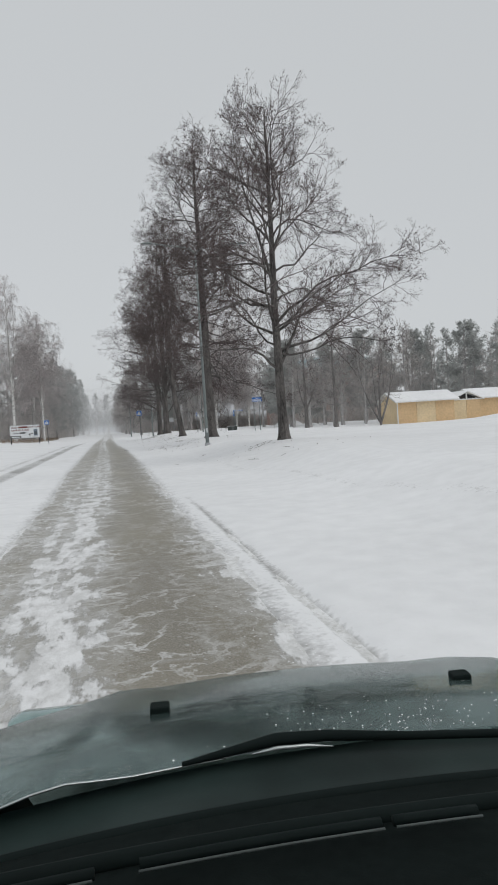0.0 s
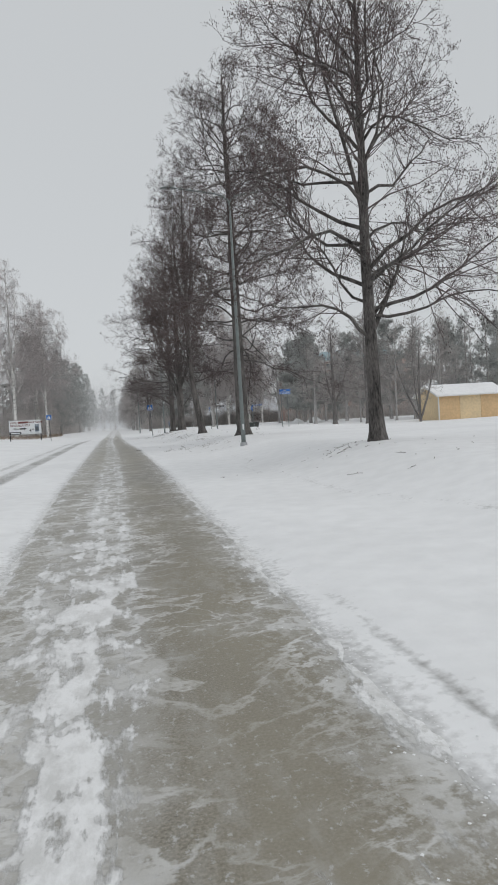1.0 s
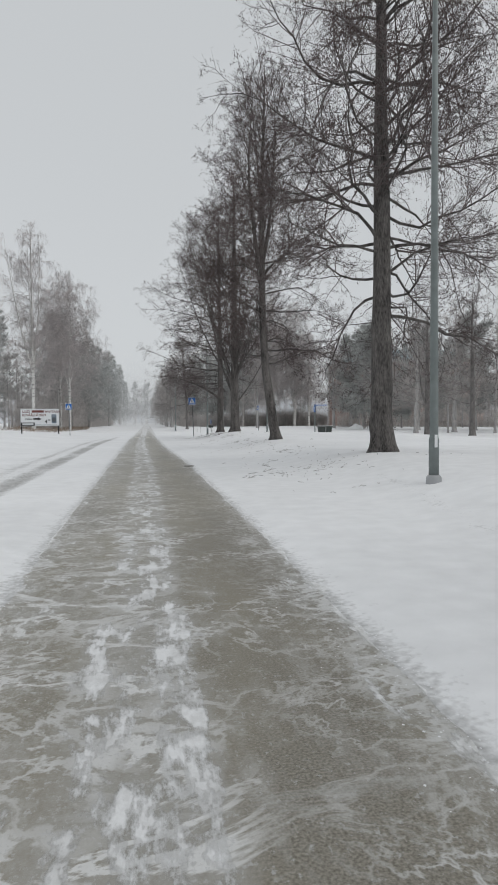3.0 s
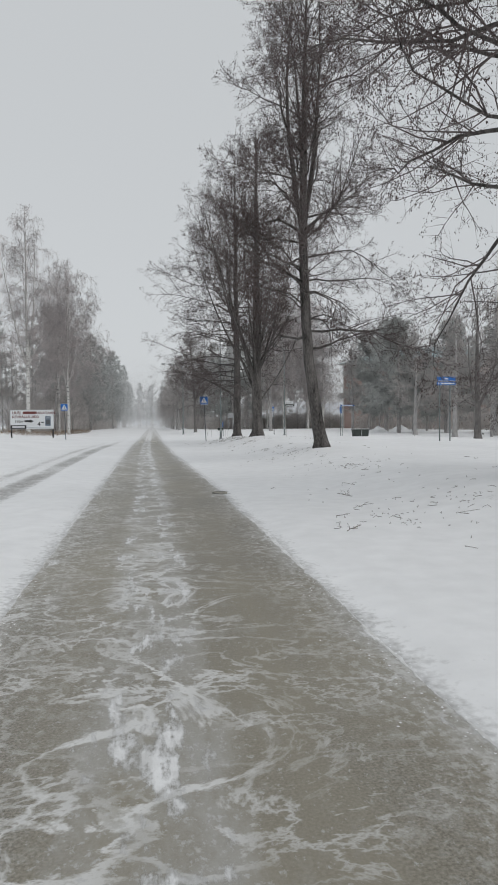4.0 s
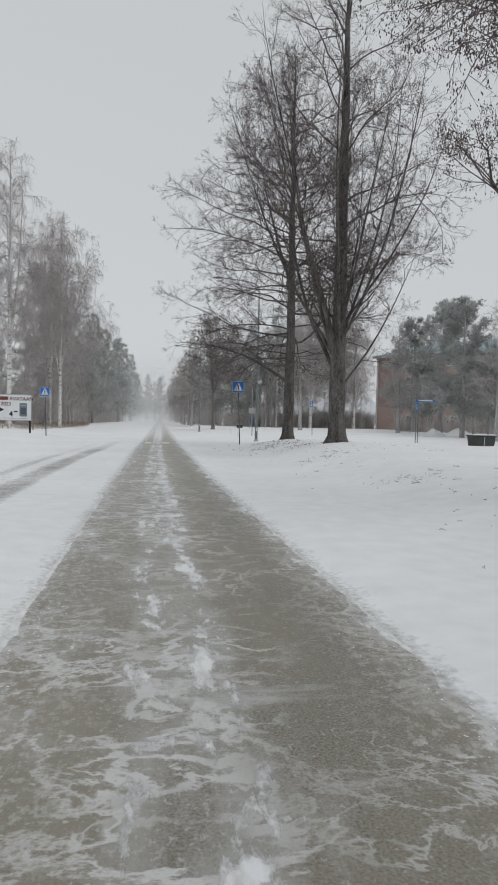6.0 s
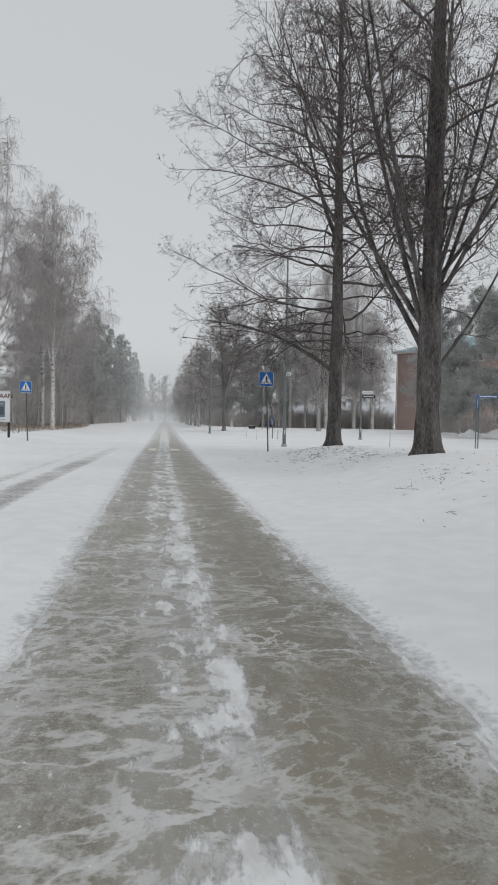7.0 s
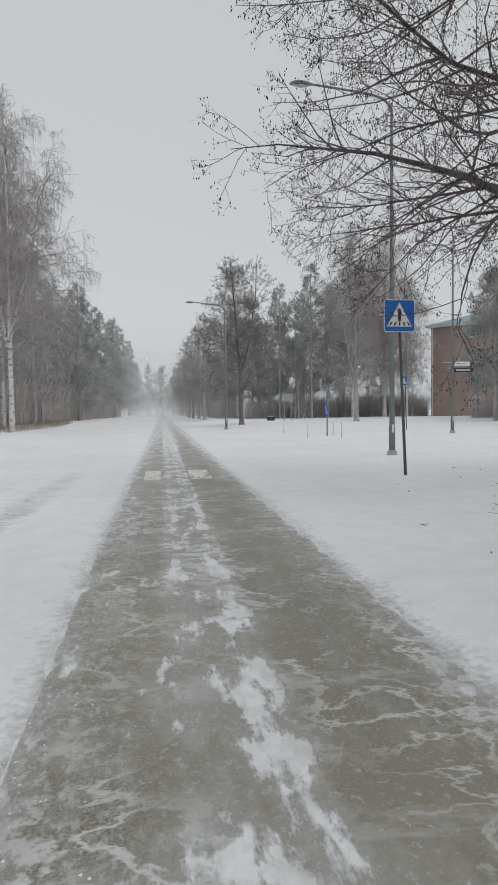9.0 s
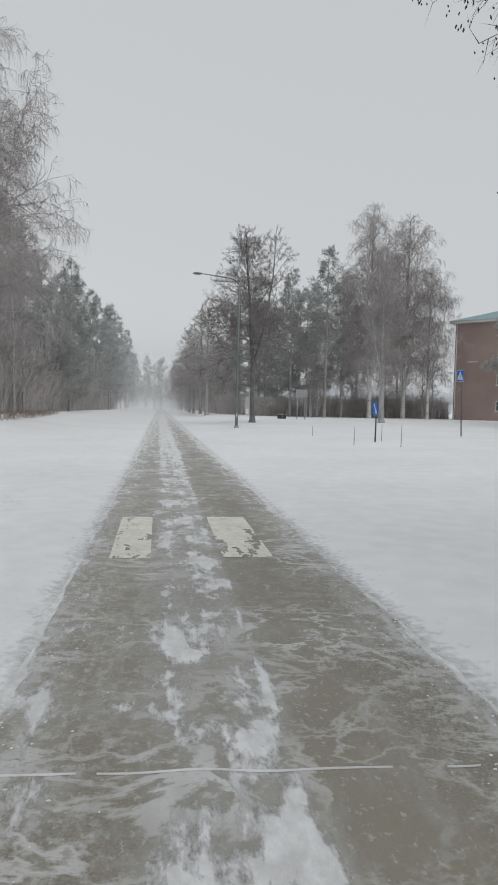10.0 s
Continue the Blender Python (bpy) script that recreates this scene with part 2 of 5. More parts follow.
    col = blend(col, (0.50, 0.50, 0.49, 1), ranged(blown, 0.60, 0.72, 0.0, 0.8))
    speck = ranged(calc("ADD", calc("MULTIPLY", amount, 0.10), field(26, 4, 1, 0.8, 0.7)), 0.60, 0.70, 0.0, 0.75)
    col = blend(col, (0.52, 0.52, 0.52, 1), speck)
    slush = ranged(calc("ADD", calc("MULTIPLY", amount, 0.42), calc("ADD", lumps, calc("ADD", calc("MULTIPLY", field(9, 6, 1, 0.7, 0.75), 0.22), calc("MULTIPLY", field(1.0, 5, 7.0, 0.16, 0.6), 0.34)))), 1.03, 1.095)
    col = blend(col, (0.66, 0.66, 0.655, 1), slush)
    col = blend(col, (0.85, 0.855, 0.86, 1), calc("MULTIPLY", slush, ranged(field(6, 6, 1, 0.5, 0.7), 0.40, 0.58)))
    verge = curve(u, [(0.0, 1.0), (0.12, 0.75), (0.26, 0.25), (0.40, 0.0), (0.70, 0.0), (0.84, 0.45), (1.0, 1.0)])
    clods = calc("MULTIPLY", ranged(field(13, 5, 1, 0.75, 0.75), 0.50, 0.60), verge)
    col = blend(col, (0.60, 0.60, 0.585, 1), calc("MULTIPLY", clods, 0.75))
    l.new(col, b.inputs["Base Color"])
    l.new(ranged(slush, 0, 1, 0.42, 0.8), b.inputs["Roughness"])
    b.inputs["Specular IOR Level"].default_value = 0.35
    rough_h = calc("ADD", calc("MULTIPLY", field(45, 5, 1, 1), 0.25), calc("ADD", slush, calc("MULTIPLY", lumps, 0.8)))
    bp = n.new("ShaderNodeBump")
    bp.inputs["Strength"].default_value, bp.inputs["Distance"].default_value = 0.55, 0.03
    l.new(rough_h, bp.inputs["Height"]), l.new(bp.outputs[0], b.inputs["Normal"])
    return m


asphalt = road_material()


# ---- mesh helpers ----
def np_mesh(name, verts, faces, mat, smooth=True):
    """A mesh from arrays: verts (n, 3), faces (m, 3) or (m, 4)."""
    me = bpy.data.meshes.new(name)
    faces = np.asarray(faces, np.int32)
    k = faces.shape[1]
    me.vertices.add(len(verts))
    me.vertices.foreach_set("co", np.asarray(verts, np.float32).ravel())
    me.loops.add(faces.size)
    me.loops.foreach_set("vertex_index", faces.ravel())
    me.polygons.add(len(faces))
    me.polygons.foreach_set("loop_start", np.arange(0, faces.size, k, dtype=np.int32))
    me.polygons.foreach_set("use_smooth", np.full(len(faces), smooth))
    me.update(calc_edges=True)
    me.validate()
    me.materials.append(mat)
    return me


def bm_mesh(name, bm, mat, smooth=False):
    me = bpy.data.meshes.new(name)
    bmesh.ops.recalc_face_normals(bm, faces=bm.faces)
    bm.to_mesh(me)
    bm.free()
    me.materials.append(mat)
    if smooth:
        me.polygons.foreach_set("use_smooth", np.full(len(me.polygons), True))
    return me


def part(name, bm, mat, parent, label="", smooth=False):
    """Links a bmesh or a mesh as one part of a thing."""
    me = bm if isinstance(bm, bpy.types.Mesh) else bm_mesh(name, bm, mat, smooth)
    ob = new(name, me)
    ob.parent = parent
    return tagged(ob, label)


def thing(name, x, y, z, label, category, group="", kind="", rz=0):
    ob = new(name)
    ob.empty_display_size = 0.2
    ob.matrix_basis = pose(x, y, z, 0, 0, rz)
    return tagged(ob, label, category, group, kind)


def box(x0, x1, y0, y1, z0, z1, bevel=0.0):
    bm = bmesh.new()
    bmesh.ops.create_cube(bm, size=1, matrix=Matrix.Translation(((x0 + x1) / 2, (y0 + y1) / 2, (z0 + z1) / 2)) @ Matrix.Diagonal((x1 - x0, y1 - y0, z1 - z0, 1)))
    if bevel:
        bmesh.ops.bevel(bm, geom=bm.edges[:], offset=bevel, segments=2, affect="EDGES", profile=0.6)
    return bm


def pipe(points, radii, sides=10, cap=True):
    """A round tube along a line of points."""
    pts, rad = np.array([points], float), np.array([radii], float)
    v, f = tubes(pts, rad, sides)
    bm = bmesh.new()
    vs = [bm.verts.new(p) for p in v]
    for q in f:
        bm.faces.new([vs[i] for i in q])
    if cap:
        bm.faces.new(vs[:sides][::-1])
        bm.faces.new(vs[-sides:])
    return bm


def prism(outline, y0, y1):
    """An outline in x and z, drawn out from y0 to y1."""
    bm = bmesh.new()
    a = [bm.verts.new((x, y0, z)) for x, z in outline]
    b = [bm.verts.new((x, y1, z)) for x, z in outline]
    bm.faces.new(a)
    bm.faces.new(b[::-1])
    for i in range(len(a)):
        j = (i + 1) % len(a)
        bm.faces.new((a[i], a[j], b[j], b[i]))
    return bm


def rounded(w, h, r, steps=5):
    """The outline of a rounded rectangle round 0, 0."""
    out = []
    for cx, cz, a0 in ((w / 2 - r, h / 2 - r, 0), (-w / 2 + r, h / 2 - r, 90), (-w / 2 + r, -h / 2 + r, 180), (w / 2 - r, -h / 2 + r, 270)):
        for k in range(steps + 1):
            a = radians(a0 + 90 * k / steps)
            out.append((cx + r * math.cos(a), cz + r * math.sin(a)))
    return out


def shifted(outline, dx, dz):
    return [(x + dx, z + dz) for x, z in outline]


def lettering(text, size, x, y, z, mat, parent, name="lettering", label="", bold=0.0):
    """Words in the built-in font, on a face that looks towards -y."""
    cu = bpy.data.curves.new(name, "FONT")
    cu.body, cu.size, cu.extrude, cu.offset = text, size, 0.002, bold
    tmp = bpy.data.objects.new(name, cu)
    scene.collection.objects.link(tmp)
    me = bpy.data.meshes.new_from_object(tmp.evaluated_get(bpy.context.evaluated_depsgraph_get()))
    bpy.data.objects.remove(tmp)
    me.materials.clear()
    me.materials.append(mat)
    ob = new(name, me)
    ob.parent = parent
    ob.matrix_basis = pose(x, y, z, 90, 0, 0)
    return tagged(ob, label)


def tubes(pts, rad, sides):
    """Vertices and quads of many tubes at once: pts (n, p, 3), rad (n, p)."""
    n, p, _ = pts.shape
    tan = np.empty_like(pts)
    tan[:, 1:-1] = pts[:, 2:] - pts[:, :-2]
    tan[:, 0], tan[:, -1] = pts[:, 1] - pts[:, 0], pts[:, -1] - pts[:, -2]
    tan /= np.linalg.norm(tan, axis=2, keepdims=True) + 1e-9
    mean = pts[:, -1] - pts[:, 0]
    ref = np.where((np.abs(mean[:, 2:3]) > 0.8 * np.linalg.norm(mean, axis=1, keepdims=True)), np.array([[1.0, 0, 0]]), np.array([[0, 0, 1.0]]))
    u = np.cross(tan, ref[:, None, :])
    u /= np.linalg.norm(u, axis=2, keepdims=True) + 1e-9
    w = np.cross(tan, u)
    a = np.arange(sides) * 2 * np.pi / sides
    ring = u[:, :, None, :] * np.cos(a)[None, None, :, None] + w[:, :, None, :] * np.sin(a)[None, None, :, None]
    verts = (pts[:, :, None, :] + ring * rad[:, :, None, None]).reshape(-1, 3)
    base = (np.arange(n) * p * sides)[:, None, None] + (np.arange(p - 1) * sides)[None, :, None]
    i = np.arange(sides)[None, None, :]
    j = (i + 1) % sides
    f = np.stack([base + i, base + j, base + sides + j, base + sides + i], -1).reshape(-1, 4)
    return verts, f


# ---- the lie of the land ----
def lerp(y, ys, vs):
    return np.interp(y, ys, vs)


def strip_left(y):
    return lerp(y, [0, 15, 25, 45, 65, 80, 100, 200], [-0.2, -0.22, -0.42, -0.52, -0.66, -0.73, -0.6, -0.5])


def strip_right(y):
    return lerp(y, [0, 15, 28, 46, 53, 65, 80, 90, 100, 200], [2.22, 2.22, 2.30, 2.22, 2.10, 1.78, 1.66, 1.60, 1.62, 1.6])


def smooth(a):
    a = np.clip(a, 0, 1)
    return a * a * (3 - 2 * a)


def waves(x, y, seed, n=7, size=1.0):
    """A smooth wandering field between about -1 and 1."""
    r = np.random.RandomState(seed)
    out = 0
    for k in range(n):
        f = (1.9**k) / size
        a = r.uniform(0, 2 * np.pi)
        out = out + np.sin(f * (x * np.cos(a) + y * np.sin(a)) + r.uniform(0, 6.28) + 0.8 * np.sin(f * 0.6 * (y * np.cos(a) - x * np.sin(a)))) / (1.55**k)
    return out / 2.2


def land(x, y):
    """Height of the snow away from the carriageway."""
    x, y = np.asarray(x, float), np.asarray(y, float)
    crest = lerp(y, [0, 20, 50, 72, 82, 90, 118, 130, 160, 400], [0.45, 0.55, 0.42, 0.58, 0.45, 0.06, 0.05, 0.2, 0.3, 0.3])
    right = crest * smooth((x - 4.4) / 3.2) * (1 - 0.8 * smooth((x - 17) / 11) * smooth((96 - y) / 12))
    left = 0.28 * smooth((-5.2 - x) / 4.0) + 0.35 * smooth((-10 - x) / 8)
    mound = 0
    for tx, ty, a in ((7.45, 24.0, 0.12), (7.6, 42.5, 0.12), (7.35, 73.4, 0.14), (7.3, 83, 0.12), (7.3, 57.1, 0.06)):
        mound = mound + a * np.exp(-((x - tx) ** 2 + (y - ty) ** 2) / 3.0)
    mound = mound - 0.09 * np.exp(-((x - 6.39) ** 2 + (y - 36.4) ** 2) / 2.0)
    bank = 1.3 * np.exp(-(((x - 47.5) / 4.5) ** 2 + ((y - 65) / 4.0) ** 2))
    return right + left + mound + bank + 0.02 * waves(x, y, 4, 5, 3.0) * smooth((np.abs(x - 1) - 3) / 3)


RUTS = ((-2.60, 0.030, 0.38), (-3.50, 0.024, 0.22), (-5.2, 0.015, 0.3))


def drift(y):
    """The old tracks draw in towards the driven lane before the crossing."""
    return 0.10 * np.sin(y * 0.05) + 0.65 * smooth((y - 68) / 24)


def slush_amount(x, y):
    """How grey the snow is: churned by tyres along the lane's edges and in the ruts of the other lane, and greyed along
    a ditch and a verge line.
    """
    out = np.maximum(strip_left(y) - x, x - strip_right(y))
    edge = 0.62 * np.exp(-np.clip(out, 0, 9) / 0.20)
    fade = smooth((96 - y) / 24) * 0.68 + 0.32 * smooth((170 - y) / 50)
    for (rx, depth, wide), k in zip(RUTS, (0.80, 0.58, 0.22)):
        rut = np.exp(-(((x - rx - drift(y)) / (wide * 1.05)) ** 4))
        edge = np.maximum(edge, k * rut * fade * (0.85 + 0.2 * waves(x * 1.5, y * 0.4, 5 + int(-rx * 10), 5, 0.6)))
    edge = np.maximum(edge, 0.30 * fade * smooth((x + 4.3) / 0.4) * smooth((-2.3 - x) / 0.4))
    ditch = np.exp(-(((x - strip_right(y) - 0.30) / 0.07) ** 2)) * smooth((16 - y) / 6)
    old = np.exp(-(((x - lerp(y, [4, 9, 25, 38, 60], [6.1, 5.8, 4.5, 5.9, 6.6]) - 0.15 * np.sin(y * 0.9)) / 0.2) ** 2)) * smooth((50 - y) / 12)
    return np.maximum(np.maximum(edge, 0.75 * ditch), 0.34 * old)


def snow_height(x, y):
    """Height of the snow sheet; below 0 the wet road shows."""
    edge = np.minimum(x - strip_left(y), strip_right(y) - x)
    ragged = edge + 0.07 * waves(x * 1.5, y * 0.5, 11, 6, 0.6) + 0.035 * waves(x * 4, y * 3, 12, 4, 0.5) - 0.03
    h = 0.05 * smooth((-ragged) / 0.6) - 0.04 * smooth((ragged + 0.02) / 0.10)
    fade = smooth((92 - y) / 14)
    for rx, depth, wide in RUTS:
        rut = np.exp(-(((x - rx - drift(y)) / wide) ** 2))
        h = h - depth * rut * fade * (0.8 + 0.2 * waves(x * 2.5, y * 0.8, int(-rx * 10), 6, 0.45))
    ditch = np.exp(-(((x - strip_right(y) - 0.30) / 0.06) ** 2)) * smooth((15 - y) / 6) * smooth((y + 1) / 2)
    h = h - 0.045 * ditch * (0.7 + 0.5 * waves(x, y, 31, 5, 1.5))
    trail = np.exp(-(((y - 15.5 + (x - 6) * 1.15 + 0.5 * np.sin(x)) / 0.5) ** 2)) * smooth((x - 4.5) / 1.5) * smooth((19 - x) / 3)
    h = h - 0.05 * trail
    return h + land(x, y) * smooth((np.abs(x + 1.5) - 3.2) / 0.8) + 0.004 * waves(x * 3, y * 3, 41, 5, 0.6)


def axis(*spans):
    """Grid lines: (from, to, step) spans one after another."""
    out = []
    for a, b, s in spans:
        out.append(np.arange(a, b - s * 0.25, s))
    out.append([spans[-1][1]])
    return np.concatenate(out)


def far(a, b, n):
    return list(np.sign(b) * np.geomspace(abs(a), abs(b), n)[1:])


xs = np.concatenate([sorted(far(-13, -900, 26)), axis((-13, -6, 0.5), (-6, -4.2, 0.3), (-4.2, -2.2, 0.1), (-2.2, -1.2, 0.12), (-1.2, 0.0, 0.08), (0.0, 1.4, 0.35), (1.4, 3.0, 0.08), (3.0, 9.0, 0.3), (9.0, 30, 0.7)), far(30, 900, 22)])
ys = np.concatenate([[-300, -80, -30, -12], axis((-4, 30, 0.16), (30, 105, 0.22), (105, 160, 0.8)), far(160, 2200, 30)])
gx, gy = np.meshgrid(xs, ys)
gz = snow_height(gx, gy)
idx = np.arange(gx.size).reshape(gx.shape)
ground = new("ground", np_mesh("ground", np.stack([gx, gy, gz], -1).reshape(-1, 3), np.stack([idx[:-1, :-1], idx[:-1, 1:], idx[1:, 1:], idx[1:, :-1]], -1).reshape(-1, 4), snow))
stain = ground.data.attributes.new("slush", "FLOAT", "POINT")
stain.data.foreach_set("value", slush_amount(gx, gy).astype(np.float32).ravel())
tagged(ground, "white fresh snow over verges and the untracked lane", "ground", kind="structure")

lanes = np.concatenate([[-6.2, -4.5, -1.7, -1.6], np.linspace(-1.2, 3.0, 29), [3.6]])
along = np.concatenate([np.arange(-60, 132, 2.0), np.geomspace(134, 900, 20)])
rx, ry = np.meshgrid(lanes, along)
idx = np.arange(rx.size).reshape(rx.shape)
road_me = np_mesh("road", np.stack([rx, ry, 0 * rx], -1).reshape(-1, 3), np.stack([idx[:-1, :-1], idx[:-1, 1:], idx[1:, 1:], idx[1:, :-1]], -1).reshape(-1, 4), asphalt)
lane = road_me.uv_layers.new(name="lane")
corner = np.empty(len(road_me.loops), np.int32)
road_me.loops.foreach_get("vertex_index", corner)
ux, uy = rx.ravel()[corner], ry.ravel()[corner]
lane.data.foreach_set("uv", np.stack([np.where(ux < -1.65, 0.11, (ux - strip_left(uy)) / (strip_right(uy) - strip_left(uy))), uy], 1).astype(np.float32).ravel())
road = new("road", road_me)
tagged(road, "wet grey-brown asphalt with slush and blown snow streaks", "road", kind="structure")


# ---- trees ----
def unit(a):
    return a / (np.linalg.norm(a, axis=-1, keepdims=True) + 1e-9)


def sprout(rng, pts, rad, per_m, span, angle, length, points, sag, rise, wander, thin, tip, flat=0.0):
    """Side shoots of many parent lines at once. per_m: shoots a metre; length(t, parent length) gives theirs; sag and rise bend them along their way."""
    seg = np.linalg.norm(np.diff(pts, axis=1), axis=2)
    full = seg.sum(1)
    count = np.maximum(1, np.round(full * (span[1] - span[0]) * per_m * rng.uniform(0.8, 1.2, len(full)))).astype(int)
    who = np.repeat(np.arange(len(full)), count)
    t = span[0] + (span[1] - span[0]) * rng.uniform(0, 1, len(who)) ** 0.9
    p = pts.shape[1]
    k = np.minimum((t * (p - 1)).astype(int), p - 2)
    s = (t * (p - 1) - k)[:, None]
    start = pts[who, k] * (1 - s) + pts[who, k + 1] * s
    tan = unit(pts[who, k + 1] - pts[who, k])
    r0 = rad[who, k] * (1 - s[:, 0]) + rad[who, k + 1] * s[:, 0]
    side = rng.normal(size=(len(who), 3))
    side[:, 2] *= 1 - flat
    side = unit(side - (side * tan).sum(1, keepdims=True) * tan)
    a = np.radians(rng.uniform(*angle, len(who)))[:, None]
    way = np.cos(a) * tan + np.sin(a) * side
    size = length(t, full[who]) * rng.uniform(0.65, 1.25, len(who))
    out = np.empty((len(who), points, 3))
    out[:, 0] = start
    step = (size / (points - 1))[:, None]
    for i in range(1, points):
        f = i / (points - 1)
        way = unit(way + wander * rng.normal(size=way.shape) + np.array([0, 0, 1.0]) * (-sag * (1 - f) + rise * f))
        out[:, i] = out[:, i - 1] + way * step
    base = np.minimum(r0 * 0.72, thin * size + tip)[:, None]
    taper = np.linspace(1, 0, points)[None]
    return out, tip + (np.maximum(base, tip) - tip) * taper


def line(rng, start, way, size, points, sag, rise, wander):
    way, out = np.array(way, float) / np.linalg.norm(way), [np.array(start, float)]
    for i in range(1, points):
        f = i / (points - 1)
        way = way + wander * rng.normal(size=3) + np.array([0, 0, 1.0]) * (-sag * (1 - f) + rise * f)
        way /= np.linalg.norm(way)
        out.append(out[-1] + way * size / (points - 1))
    return np.array(out)


def merge(chunks):
    vs, fs, n = [], [], 0
    for v, f in chunks:
        vs.append(v), fs.append(f + n)
        n += len(v)
    return np.concatenate(vs), np.concatenate(fs)


def needle_points(rng, start, end, thick):
    """Fine three-sided points from start to end."""
    way = unit(end - start)
    u = unit(np.cross(way, rng.normal(size=way.shape)))
    w = np.cross(way, u)
    v = np.stack([start + u * thick, start + (w * 0.87 - u * 0.5) * thick, start + (-w * 0.87 - u * 0.5) * thick, end], 1).reshape(-1, 3)
    f = np.array([(0, 1, 3), (1, 2, 3), (2, 0, 3)])
    return v, (np.arange(len(start))[:, None, None] * 4 + f[None]).reshape(-1, 3)


def spikes(rng, twigs, each, size, thick, weep=0.0):
    """Three-sided side shoots, each a fine spike, along many twigs."""
    n = len(twigs)
    t = rng.uniform(0.25, 1, (n, each, 1))
    start = (twigs[:, :1] * (1 - t) + twigs[:, -1:] * t).reshape(-1, 3)
    along = np.repeat(unit(twigs[:, -1] - twigs[:, 0]), each, 0)
    way = unit(along + 0.75 * rng.normal(size=along.shape) - np.array([0, 0, 3.0 * weep]))
    return needle_points(rng, start, start + way * size * rng.uniform(0.5, 1.4, (len(start), 1)), thick)


def spindles(rng, places, size, thick, hang=0.8):
    """Small pointed bodies, four-sided, hanging from places: cones, catkins and buds."""
    n = len(places)
    way = unit(rng.normal(size=(n, 3)) * (1 - hang) + np.array([0, 0, -1.0]) * hang)
    s = size * rng.uniform(0.6, 1.4, n)[:, None]
    u = unit(np.cross(way, rng.normal(size=(n, 3))))
    w = np.cross(way, u)
    mid = places + way * s * 0.5
    v = np.stack([places, mid + u * thick, mid + w * thick, mid - u * thick, mid - w * thick, places + way * s], 1).reshape(-1, 3)
    f = np.array([(0, 1, 2), (0, 2, 3), (0, 3, 4), (0, 4, 1), (5, 2, 1), (5, 3, 2), (5, 4, 3), (5, 1, 4)])
    return v, (np.arange(n)[:, None, None] * 6 + f[None]).reshape(-1, 3)


def trunk_line(rng, height, lean, points=16, sway=0.02):
    z = np.concatenate([[-0.3, -0.05, 0.1, 0.25, 0.45, 0.75, 1.2], np.linspace(1.9, height, max(4, points - 4))])
    points = len(z)
    f = np.clip(z / height, 0, 1)
    x = np.interp(f, *lean[0]) + np.cumsum(rng.normal(size=points)) * sway * f
    y = np.interp(f, *lean[1]) + np.cumsum(rng.normal(size=points)) * sway * f
    return np.stack([x, y, z], 1)


STRAIGHT = (([0, 1], [0, 0]), ([0, 1], [0, 0]))


